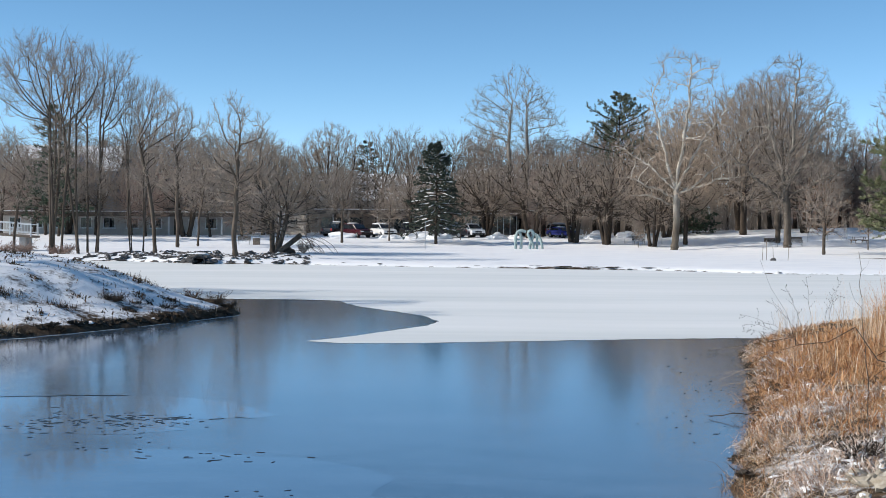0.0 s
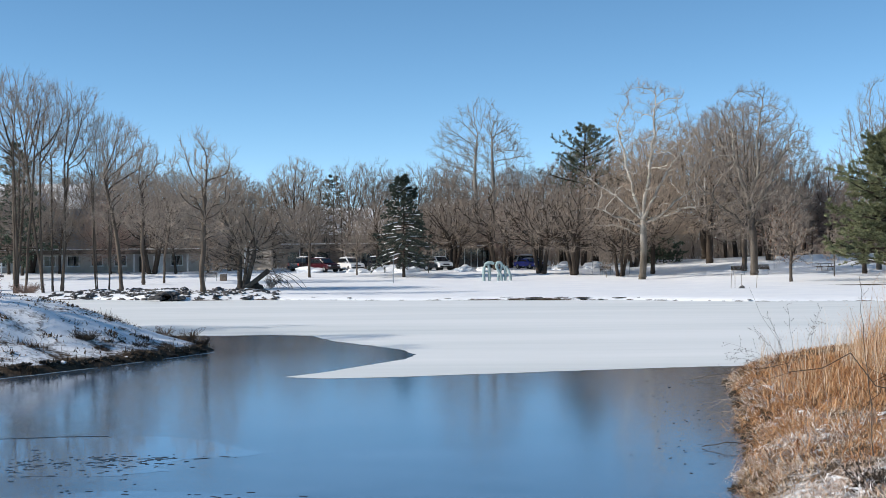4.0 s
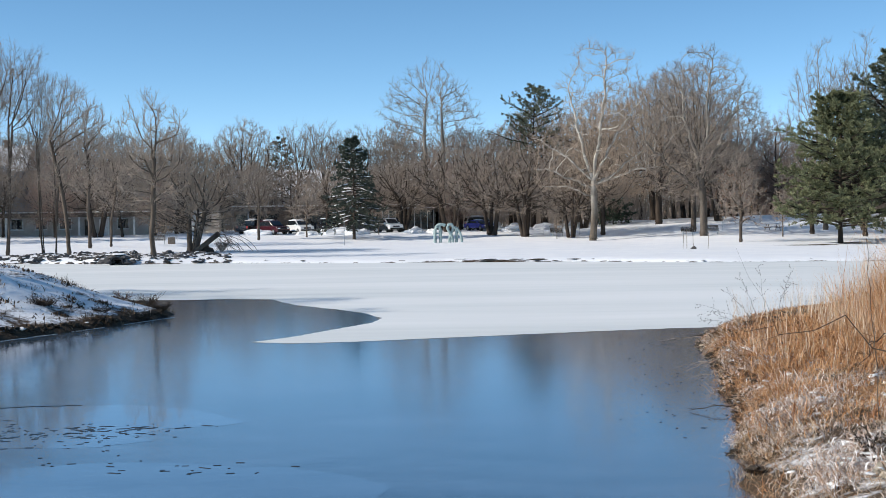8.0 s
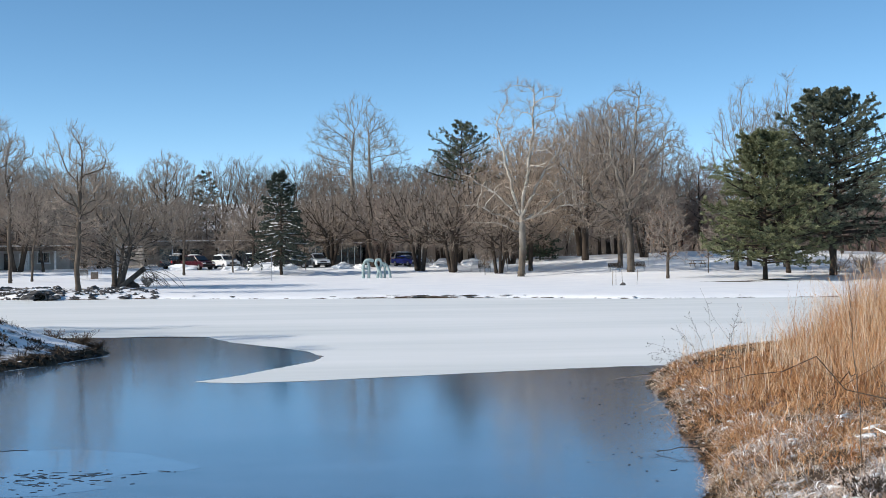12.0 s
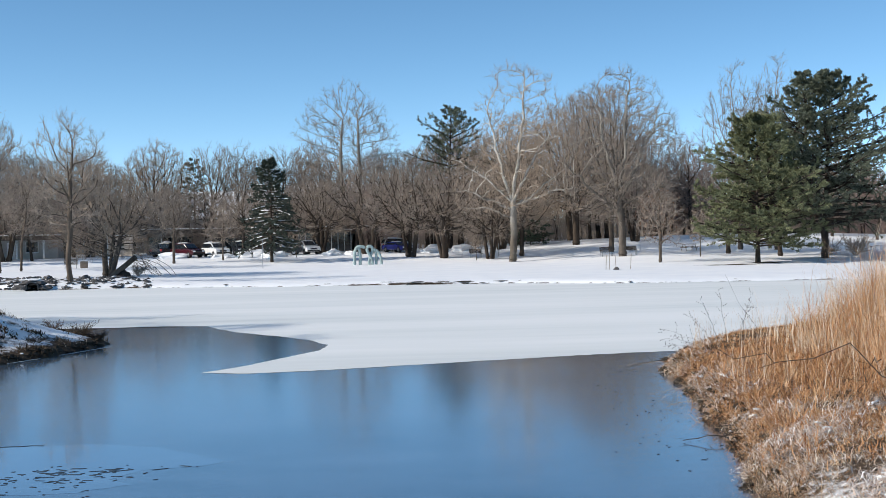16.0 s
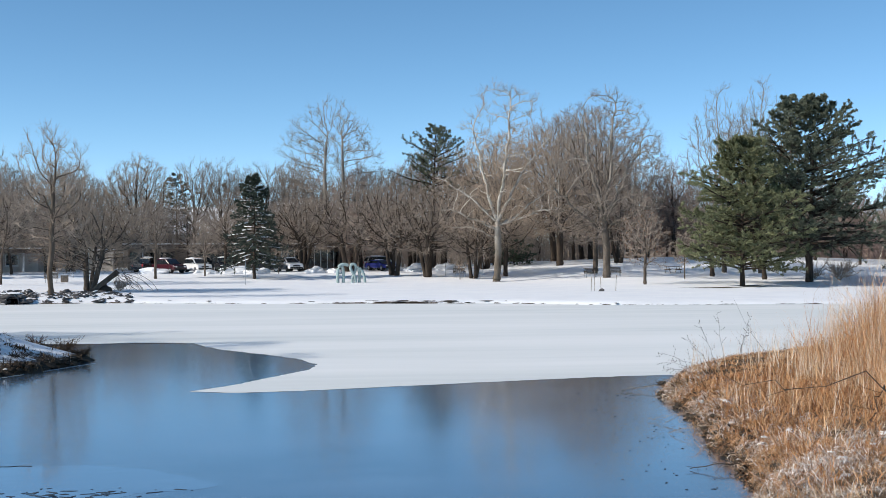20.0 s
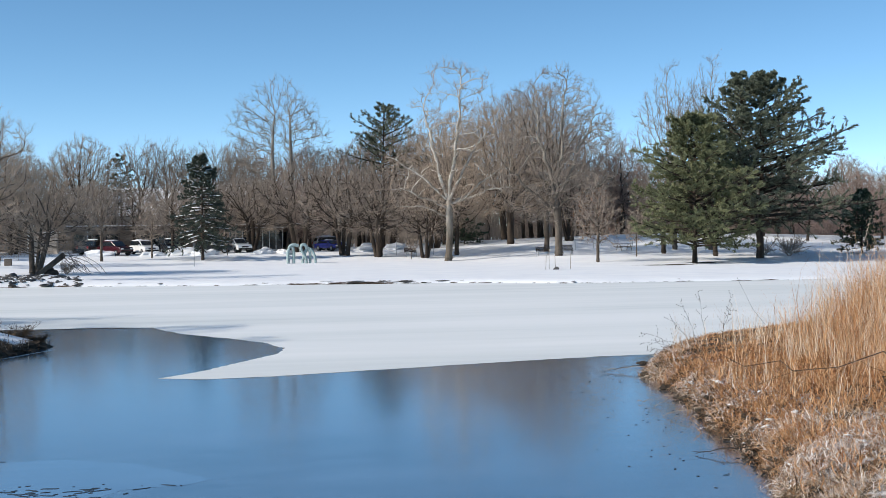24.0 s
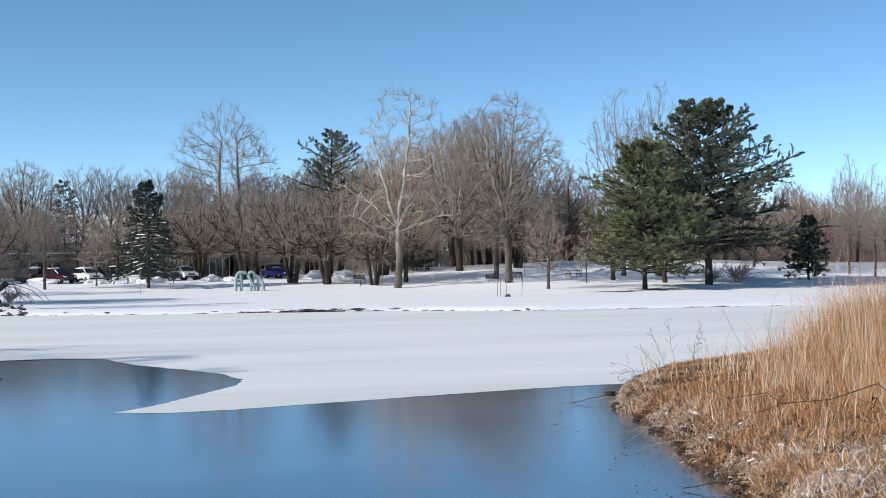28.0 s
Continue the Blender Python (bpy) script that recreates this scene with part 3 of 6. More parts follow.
    V.append(v), F.append(f)
    n0 += len(v)
    for a, b, ra, rb in runs:
        q = np.ones((len(a), 1)) * twig_r
        v, f = slivers(np.stack([a, b], 1), np.concatenate([q * ra, q * rb], 1))
        V.append(v), F.append(f + n0)
        n0 += len(v)
    part("crown", mesh_of("crown", np.concatenate(V), np.concatenate(F)), twig_m, root)
    tagged(root, label, "tree", group or "bare trees")
    return root


def stand(ob, x, y, turn=0.0, size=1.0, wide=1.0, sink=0.05):
    ob.matrix_world = pose(x, y, height(x, y) - sink, 0, 0, turn) @ Matrix.Diagonal((size * wide, size * wide, size, 1))
    return ob


def again(ob, x, y, turn=0.0, size=1.0, wide=1.0, label=""):
    """Another tree of the same growth elsewhere."""
    old = ob.scale.copy()
    ob.scale = (size * wide, size * wide, size)
    c = copy_thing(ob, pose(x, y, height(x, y) - 0.05, 0, 0, turn))
    ob.scale = old
    return tagged(c, label)


# the white sycamore by the pond and the tall twin-stemmed tree beside it
sycamore = stand(bare_tree("sycamore_tree", "tall bare sycamore with white twisting limbs and a leaning trunk", 11, 22.4, 16.5, "spread", r=0.39, lean=0.12, way=0.0, curve=0.02, share=0.30, bark_m=BARK_SYC, twig_m=TWIG_TAN, base=0.24, points=1150, fine=0.40, up=0.14, jit=0.16, steep=0.95, twigs=2, twig=1.0, tip_r=0.020, lumps=16, off=(1.6, 0), limbs=((0.99, (1.8, 0.4, 20.0), 0.0), (0.99, (-2.6, -0.5, 16.5), 0.0), (0.95, (6.0, 0.5, 15.5), 0.6), (0.85, (-9.4, -1.0, 7.6), 0.6), (0.7, (-8.2, 1.5, 5.4), 0.8), (0.9, (8.6, -1.5, 8.0), 0.4), (0.95, (-6.8, 1.0, 11.5), 0.6), (0.92, (9.0, 1.5, 10.6), 0.5)), thick=0.032, keep=0.6, sway=0.09), 25.1, 141.4)
big_tree = stand(bare_tree("tree", "large bare tree with a stout forked trunk above a bench", 23, 20.5, 15.5, "oval", r=0.40, lean=0.03, way=0.0, share=0.30, bark_m=BARK_PALE, twig_m=TWIG_GREY, base=0.18, points=1700, fine=0.38, up=0.10, jit=0.16, steep=0.9, twigs=2, twig=1.0, lumps=12, thick=0.03, tip_r=0.019, limbs=((0.99, (1.2, 0, 19.0), 0.0), (0.98, (-2.6, 0.8, 17.0), 0.5), (0.8, (-6.4, -1.0, 10.0), -0.3), (0.95, (4.4, 0.5, 15.0), 0.4), (0.85, (5.8, -1.0, 8.0), 0.5)), sway=0.12), 35.9, 135.7)
stand(bare_tree("tree", "bare tree standing close behind the large one", 29, 19.5, 12, "vase", r=0.3, share=0.4, bark_m=BARK, twig_m=TWIG_GREY, points=1820, steep=0.74), 37.4, 145.4, 0)
twin_syc = stand(bare_tree("sycamore_tree", "very tall pale bare sycamore with two main stems", 37, 23.5, 16, "oval", stems=2, r=0.32, lean=0.055, way=0.1, share=0.78, bark_m=BARK_PALE, twig_m=TWIG_GREY, base=0.25, points=1500, fine=0.42, up=0.16, jit=0.16, steep=0.72, spread=1.0, lumps=15, twigs=2, twig=1.1, thick=0.026), 9.7, 176)
# the clump of slender trees by the rocky shore
clump = stand(bare_tree("tree_clump", "clump of tall slender bare trees rising from one root", 41, 20, 13, "vase", stems=5, r=0.125, lean=0.17, curve=0.02, share=0.62, bark_m=BARK, twig_m=TWIG_GREY, spread=1.2, base=0.24, points=1000, fine=0.42, up=0.2, jit=0.08, steep=0.7, twigs=2, twig=1.3, twig_r=0.010, lumps=10, keep=0.8), -35, 114.9)
again(clump, -31.6, 115.7, 130, 0.95, 0.9)
again(clump, -28.0, 118.5, 250, 0.82, 0.6)
slim = stand(bare_tree("tree", "slender bare tree with a thin curving trunk", 43, 15.5, 6.5, "oval", r=0.17, lean=0.03, curve=0.05, share=0.66, bark_m=BARK, twig_m=TWIG, base=0.34, points=560, fine=0.36, up=0.18, jit=0.12, steep=0.74, twigs=2, twig=1.0, keep=1.1), -24.9, 111.9)
again(slim, -28.9, 140.7, 70, 1.1)
again(slim, -38.4, 115.9, 200, 0.75)
again(slim, -27.3, 144, 120, 0.75)
broken = stand(bare_tree("tree", "bare tree with a broken brown limb by the rocks", 47, 13.8, 7.5, "oval", r=0.20, lean=0.03, curve=0.05, share=0.5, bark_m=BARK, twig_m=TWIG, base=0.3, points=520, fine=0.36, up=0.14, jit=0.22, steep=0.9, twigs=2, twig=0.9), -16.6, 103.2)
crab = stand(bare_tree("tree", "low spreading bare tree with several stems and dense fine twigs", 53, 9.4, 12.5, "dome", stems=4, r=0.20, lean=0.34, share=0.42, bark_m=BARK, twig_m=TWIG_TAN, spread=0.4, base=0.2, points=1500, fine=0.32, up=0.06, jit=0.16, twigs=2, twig=0.85, twig_r=0.011), -15.9, 121)
low_tree = stand(bare_tree("tree", "broad low bare tree with dense dark twigs", 59, 11.3, 14, "dome", stems=3, r=0.27, lean=0.34, share=0.42, bark_m=BARK_DARK, twig_m=TWIG, spread=0.35, base=0.26, points=1500, fine=0.36, up=0.04, jit=0.14, twigs=2, twig=0.9, twig_r=0.011, thick=0.024, tip_r=0.02), 11, 163)
for x, y, a, k, w in ((15.4, 153.9, 110, 1.0, 0.9), (19.1, 151.2, 220, 1.0, 0.95), (23.8, 147.7, 300, 0.85, 0.8), (5.5, 168, 40, 0.9, 1.0), (-32, 161, 20, 1.0, 0.95), (-48.5, 167, 80, 1.0, 0.95), (28, 163, 10, 1.0, 0.9), (44, 158, 100, 0.9, 0.9)):
    again(low_tree, x, y, a, k, w)
round_tree = stand(bare_tree("tree", "big round-headed bare tree with fine brown twigs", 61, 19, 15, "dome", r=0.42, share=0.28, bark_m=BARK_DARK, twig_m=TWIG_TAN, base=0.20, points=2600, fine=0.38, up=0.1, jit=0.15, steep=0.86, twigs=3, twig=1.0, twig_r=0.011, lumps=7), 36.6, 158.4)
again(round_tree, 38.5, 168.9, 90, 1.0)
again(round_tree, 28, 150.2, 200, 0.82, 0.75)
again(round_tree, 26.2, 184, 300, 0.98)
again(round_tree, 31.5, 173, 70, 0.95, 1.0)
again(round_tree, 45.5, 176, 160, 0.95, 1.0)
again(round_tree, 22, 188, 30, 0.85, 0.9)
again(round_tree, -16, 184, 150, 0.85, 0.95)
again(round_tree, -24, 178, 250, 0.7, 0.9)
leafy = stand(bare_tree("tree", "small tree still holding some russet leaves", 67, 8.6, 6.0, "oval", r=0.15, share=0.4, bark_m=BARK, twig_m=TWIG, base=0.2, points=420, fine=0.28, twigs=2, twig=0.6), 35.8, 122.4)
sapling = stand(bare_tree("sapling", "thin young bare tree planted in the snow", 71, 5.4, 3.0, "oval", r=0.06, share=0.45, bark_m=BARK, twig_m=TWIG, base=0.3, points=312, fine=0.18, twigs=2, twig=0.45), 42.4, 129.7)
again(sapling, 2.1, 158.2, 60, 0.75)
again(sapling, 22, 146.5, 130, 0.65)
again(sapling, -6.5, 155, 10, 1.3, 1.3)
poplar = stand(bare_tree("tree", "upright bare tree with steep close branches", 73, 15.3, 8, "vase", r=0.25, share=0.45, bark_m=BARK, twig_m=TWIG_GREY, base=0.16, points=1300, fine=0.38, up=0.16, jit=0.1, steep=0.6, twigs=2, twig=1.2, keep=1.2), -8.5, 182)
for x, y, a, s in ((-5.2, 184, 40, 1.02), (-2.0, 183, 130, 0.95), (1.5, 186, 220, 1.0), (4.8, 187, 300, 0.92), (-11.9, 151.7, 20, 0.62)):
    again(poplar, x, y, a, s)
behind = stand(bare_tree("tree", "tall bare tree with open upright branches behind the pines", 79, 22, 11, "oval", r=0.28, share=0.4, bark_m=BARK_PALE, twig_m=TWIG_GREY, base=0.25, points=1100, fine=0.40, up=0.14, jit=0.14, steep=0.72, twigs=2, twig=1.1, lumps=14), 55, 140)
again(behind, 51.5, 142, 100, 0.98)
again(behind, 78, 138.4, 210, 0.64, 0.8)
again(behind, 76.6, 131, 40, 0.57, 0.8)
stub = stand(bare_tree("tree", "bare park tree with a plain straight trunk", 83, 12, 8, "oval", r=0.24, share=0.4, bark_m=BARK_DARK, twig_m=TWIG, points=1248, fine=0.32, twigs=3), 50.1, 127.5)
again(stub, 47.2, 134.4, 80)
again(stub, -4.1, 164.2, 10, 0.9)
again(stub, 33, 176, 50, 1.0)

# the wood behind the park: many bare trees, each of its own size and turn
wood_tree = [stand(bare_tree("tree", "bare tree of the wood behind the park", 91 + i, 15, 9, ("oval", "dome", "vase")[i], r=0.22, share=0.42, bark_m=BARK_DARK, twig_m=m, group="bare trees of the far wood", base=0.16, points=1300, fine=0.42, up=0.12, steep=0.8, twigs=2, twig=1.2, twig_r=0.014), -60 + 9 * i, 178) for i, m in enumerate((TWIG, TWIG_RED, TWIG_GREY))]
rnd = random.Random(17)
for i in range(76):
    x = -80 + 2.6 * i + rnd.uniform(-1.5, 1.5)
    y = 172 + rnd.uniform(0, 40) + (16 if -14 < x < 10 else 0)
    s = rnd.uniform(0.75, 1.05) * (y / 185)
    if -14 < x < 5:
        s *= 0.72
    if abs(x / y + 0.295) < 0.03:
        y += 30
    if x > 52:
        s *= 0.78
    again(wood_tree[rnd.choice((0, 0, 1, 2))] if x < 55 else wood_tree[1], x, y, rnd.uniform(0, 360), s, rnd.uniform(1.0, 1.4))
for x, y, s in ((-56, 164, 0.72), (-39.5, 164, 0.6), (-25.5, 164, 0.55), (-37, 161, 0.6), (-45, 170, 0.75), (-52.5, 166, 0.66), (-44, 164, 0.62), (-55, 172, 0.8), (-50, 163, 0.62), (-47.5, 160, 0.6), (-29, 161, 0.58), (-14.5, 172, 0.62), (-9, 174, 0.6), (-3, 175, 0.6), (2.5, 176, 0.62), (-40, 173, 0.8), (-34, 174, 0.7), (-29, 171, 0.75), (-24, 172, 0.65), (6, 172, 0.6), (13, 170, 0.6), (20, 166, 0.62), (24, 170, 0.6), (30, 172, 0.7), (42, 172, 0.75), (46, 165, 0.6), (50, 170, 0.6)):
    again(wood_tree[int(abs(x)) % 3], x, y, x * 31, s, 1.35)


for x, y, s in ((-40, 182, 0.98), (-35, 188, 1.0), (-30, 182, 0.92), (-26, 190, 0.95), (13.5, 186, 0.95), (17.5, 181, 0.95), (50, 184, 0.98), (49.5, 175, 1.0), (54, 181, 1.08), (58, 177, 0.95), (46.5, 184, 1.1), (55, 180, 0.85), (61, 186, 0.85), (8, 192, 0.9)):
    again(wood_tree[int(abs(x)) % 3], x, y, x * 23, s, 1.35)
for x, y, s in ((70, 158, 0.7), (76, 166, 0.75), (82, 160, 0.7), (88, 170, 0.8), (95, 164, 0.75), (101, 175, 0.85), (108, 168, 0.8), (115, 180, 0.9), (66, 172, 0.7), (124, 176, 0.9), (64, 160, 0.62), (73, 152, 0.6), (79, 150, 0.62), (85, 155, 0.65), (92, 152, 0.62), (98, 158, 0.68), (104, 160, 0.7), (112, 164, 0.75), (120, 168, 0.8), (86, 163, 0.7), (70, 166, 0.7)):
    again(wood_tree[1 if int(x) % 2 else 0], x, y, x * 17, s, 1.3)

# brushwood at the foot of the wood
def sticks(n, box, tall, seed, thick=0.02):
    rng = np.random.default_rng(seed)
    x, y = rng.uniform(box[0], box[1], n), rng.uniform(box[2], box[3], n)
    z = lie(x, y)[0]
    h = rng.uniform(tall[0], tall[1], n)
    base = np.stack([x, y, z - 0.05], -1)
    tipd = np.stack([rng.normal(0, 0.33, n), rng.normal(0, 0.33, n), np.ones(n)], -1) * h[:, None]
    side = np.stack([rng.normal(0, 1, n), rng.normal(0, 0.4, n), np.zeros(n)], -1)
    side = unit(side) * thick
    V = np.stack([base - side, base + side, base + tipd * 0.55 + side * 0.7, base + tipd], 1).reshape(-1, 3)
    i = np.arange(n)[:, None] * 4
    return mesh_of("brush", V, np.concatenate([i + np.array([[0, 1, 2]]), i + np.array([[0, 2, 3]])]))


brush = part("brushwood", sticks(24000, (-95, 150, 192, 240), (3, 12.0), 3, 0.036), TWIG)
tagged(brush, "dense brown brushwood of the far wood", "undergrowth", kind="stuff")
brush = part("brushwood", sticks(9000, (62, 170, 165, 215), (3, 9.5), 4, 0.04), TWIG_RED)
tagged(brush, "reddish brown far wood without leaves", "undergrowth", kind="stuff")


# ---- evergreens ----
def tufts(C, D, rng, blades, length, width, droop=0.0):
    """Sprays of narrow needles at places C, fanned about the ways D."""
    n = len(C)
    d = unit(D[:, None] + rng.normal(0, 0.55, (n, blades, 3)) + np.array([0, 0, -droop]))
    L = length * rng.uniform(0.6, 1.25, (n, blades, 1))
    s = unit(np.cross(d, rng.normal(0, 1, (n, blades, 3)))) * width * L / length
    a = np.repeat(C[:, None], blades, 1)
    V = np.stack([a - s * 0.5, a + d * L * 0.5 - s, a + d * L, a + d * L * 0.5 + s], 2).reshape(-1, 3)
    i = np.arange(n * blades)[:, None] * 4
    return V, np.concatenate([i + np.array([[0, 1, 2, 3]])])


def conifer(name, label, seed, H, W, boughs, leaf, first=0.12, rise=0.1, sag=0.05, shape=0.9, uneven=0.25, subs=9, per=4, blades=7, needle=0.34, width=0.045, r=0.28, snow=0, lop=0.0, reach=0.34, fork=0.0):
    rng = np.random.default_rng(seed)
    P, R = trunks(rng, 1, H * 0.97, r, 0.01, curve=0.012)
    if fork:
        # a second stem that leans away from the first
        Q = P.copy()
        Q[..., 0] += fork * ease(Q[..., 2] / H * 1.3)
        Q[..., 2] *= 0.96
        P, R = np.concatenate([P, Q]), np.concatenate([R, R * 0.85])
    root = empty(name, Matrix())
    v, f = tubes(P, R, 8)
    part("trunk", smooth(mesh_of("trunk", v, f)), BARK_DARK, root)
    u = first + (0.985 - first) * (np.arange(boughs) + rng.random(boughs) * 0.8) / boughs
    az = np.arange(boughs) * 2.399 + rng.normal(0, 0.35, boughs)
    prof = np.clip((1 - u) / (1 - first), 0, 1) ** shape
    prof = np.where(u < first + 0.10, prof * (0.75 + 2.5 * (u - first)), prof)
    L = W / 2 * prof * (1 + rng.normal(0, uneven, boughs)) * (1 + lop * np.cos(az)) + 0.2
    L = np.maximum(L, 0.3)
    start = np.stack([np.interp(u * H, P[0, :, 2], P[0, :, j]) for j in range(2)] + [u * H], -1)
    start[1::2, 0] += fork * ease(u[1::2] * 1.3)
    d = np.stack([np.cos(az), np.sin(az), rise + 0.55 * u ** 2 + rng.normal(0, 0.07, boughs)], -1)
    pts = [start]
    k = 7
    d = unit(d)
    for j in range(k - 1):
        pts.append(pts[-1] + d * (L / (k - 1))[:, None])
        d = unit(d + np.array([0, 0, -sag + 0.035 * j]) + rng.normal(0, 0.04, d.shape))
    P1 = np.stack(pts, 1)
    R1 = np.maximum(0.016 * L[:, None], 0.012) * np.linspace(1, 0.3, k)[None] + 0.004
    P2, R2 = sprout(P1, R1, rng, subs, 0.22, 1.0, 48, reach, 4, up=0.03, wig=0.1, flat=0.75, least=0.008)
    V, F, n0 = [], [], 0
    for p, rr, n in ((P1, R1, 4), (P2, R2, 3)):
        v, f = tubes(p, rr, n)
        V.append(v), F.append(f + n0)
        n0 += len(v)
    part("branching", mesh_of("branching", np.concatenate(V), np.concatenate(F)), BARK_DARK, root)
    q = rng.uniform(0.25, 1.0, (len(P2), per))
    s = q * 3
    i = np.minimum(s.astype(int), 2)
    w = (s - i)[..., None]
    b = np.arange(len(P2))[:, None]
    C = (P2[b, i] * (1 - w) + P2[b, i + 1] * w).reshape(-1, 3)
    D = (unit(P2[b, i + 1] - P2[b, i]) + np.array([0, 0, 0.25])).reshape(-1, 3)
    tip = unit(P1[:, -1] - P1[:, -2])
    C = np.concatenate([C, P1[:, -1], P1[:, -2]])
    D = np.concatenate([D, tip, tip])
    v, f = tufts(C, D, rng, blades, needle, width)
    part("foliage", mesh_of("foliage", v, f), leaf, root)
    if snow:
        # snow in long narrow cushions along the upper side of the boughs
        V, F, n0 = [], [], 0
        for j in range(boughs):
            if rng.random() > snow:
                continue
            lo = rng.integers(1, 3)
            run = P1[j, lo:lo + rng.integers(4, 6)]
            if len(run) < 3:
                continue
            w = rng.uniform(0.06, 0.20) * np.sin(np.linspace(0.4, 2.7, len(run)))[:, None] * rng.uniform(0.5, 1.2, (len(run), 1))
            across = unit(np.cross(unit(np.gradient(run, axis=0)), np.array([0, 0, 1.0])))
            run = run + np.array([0, 0, 0.12])
            rows = np.stack([run - across * w - np.array([0, 0, 0.06]), run + np.array([0, 0, 0.05]), run + across * w - np.array([0, 0, 0.06])], 1)
            k2 = len(run)
            idx = np.arange(k2 * 3).reshape(k2, 3) + n0
            V.append(rows.reshape(-1, 3))
            F.append(np.concatenate([np.stack([idx[:-1, c], idx[:-1, c + 1], idx[1:, c + 1], idx[1:, c]], -1) for c in (0, 1)]))
            n0 += k2 * 3
        v, f = np.concatenate(V), np.concatenate(F)
        tagged(part("snow_load", mesh_of("snow_load", v, f), SNOW, root, "snow lying on the boughs"), kind="stuff")
    tagged(root, label, "conifer", "evergreens")
    return root


stand(conifer("pine_tree", "rounded green pine with lighter lower boughs", 5, 13.6, 11.8, 120, PINE, first=0.11, shape=0.52, uneven=0.24, rise=0.12, subs=16, per=10, blades=10, needle=0.29, width=0.023, r=0.24, reach=0.34), 43.8, 117.9)
stand(conifer("pine_tree", "tall dark pine with long layered boughs", 6, 18.3, 21.0, 115, PINE_DARK, first=0.17, shape=0.80, uneven=0.17, rise=0.10, sag=0.03, subs=20, per=10, blades=10, needle=0.30, width=0.024, r=0.36, lop=0.12, reach=0.34, fork=-2.4), 52.9, 123.2, 0)
spruce = stand(conifer("spruce_tree", "dark spruce with snow lying on its drooping boughs", 7, 11.8, 7.6, 74, SPRUCE, first=0.15, shape=0.70, uneven=0.18, rise=-0.04, sag=0.09, subs=13, per=5, blades=8, needle=0.26, width=0.032, r=0.17, snow=1.0), -0.9, 150.7)
stand(conifer("fir_tree", "dark narrow fir rising above the wood", 8, 13.9, 8.0, 34, FIRN, first=0.35, shape=0.75, uneven=0.30, rise=0.0, subs=10, per=4, needle=0.28, width=0.032, r=0.2), -11.3, 196)
stand(conifer("pine_tree", "dark old pine standing behind bare trees", 9, 19.4, 11, 50, PINE_DARK, first=0.5, shape=0.6, uneven=0.34, rise=0.16, subs=11, per=5, blades=8, needle=0.34, width=0.026, r=0.3), 23.9, 179)
stand(conifer("spruce_tree", "small dark spruce far off in the snow", 10, 6.6, 5.6, 70, FIRN, first=0.08, shape=0.75, subs=8, per=4, needle=0.3, width=0.04, r=0.13), 66.7, 128)
stand(conifer("fir_tree", "dark fir beside the house", 12, 16, 8, 60, FIRN, first=0.1, shape=0.8, subs=7, per=3, needle=0.42, width=0.05, r=0.2), -46, 152)
stand(conifer("yew_bush", "low dark evergreen bush among the trunks", 13, 3.0, 5.4, 40, FIRN, first=0.05, shape=0.5, subs=6, per=3, needle=0.3, width=0.05, r=0.1), 32.5, 166)

# ---- the grassy bank, the snowy mound and what lies on the ice ----
def blades(x, y, z, h, way, lean, width, sag, rng, seg=3, curl=0.06):
    """Bent tapering grass blades: places, heights, compass ways, leans from upright."""
    n = len(x)
    d = np.stack([np.cos(way) * np.sin(lean), np.sin(way) * np.sin(lean), np.cos(lean)], -1)
    p = np.stack([x, y, z], -1)
    side = np.stack([-np.sin(way + rng.normal(0, 0.9, n)), np.cos(way + rng.normal(0, 0.9, n)), rng.normal(0, 0.2, n)], -1) * width[:, None]
    rows = []
    for j in range(seg + 1):
        w = (1 - 0.85 * (j / seg) ** 1.5)
        rows += [p - side * w, p + side * w]
        p = p + d * (h / seg)[:, None]
        d = unit(d + np.array([0, 0, -1.0]) * (sag * (0.4 + j))[:, None] + rng.normal(0, curl, d.shape))
    V = np.stack(rows, 1).reshape(-1, 3)
    i = np.arange(n)[:, None] * (2 * seg + 2)
    F = np.concatenate([i + np.array([[2 * j, 2 * j + 1, 2 * j + 3, 2 * j + 2]]) for j in range(seg)])
    return V, F


def sown(n, poly, box, rng, lo, hi, clump=0.0):
    """Random places inside a polygon, from lo to hi metres from its edge, gathered in clumps."""
    x, y = rng.uniform(box[0], box[1], n * 3), rng.uniform(box[2], box[3], n * 3)
    if clump:
        m = max(8, n // 60)
        cx, cy = rng.uniform(box[0], box[1], m), rng.uniform(box[2], box[3], m)
        j = rng.integers(0, m, n * 3)
        near = rng.random(n * 3) < 0.75
        x = np.where(near, cx[j] + rng.normal(0, clump, n * 3), x)
        y = np.where(near, cy[j] + rng.normal(0, clump, n * 3), y)
    s = inside(poly, x, y) + 0.7 * fray(x, y)
    ok = (s > lo) & (s < hi) & ((y > 16.7) | (x < 3.9 + (y - 13.5) * 0.3) | (rng.random(len(x)) < 0.06))
    return x[ok][:n], y[ok][:n], s[ok][:n]


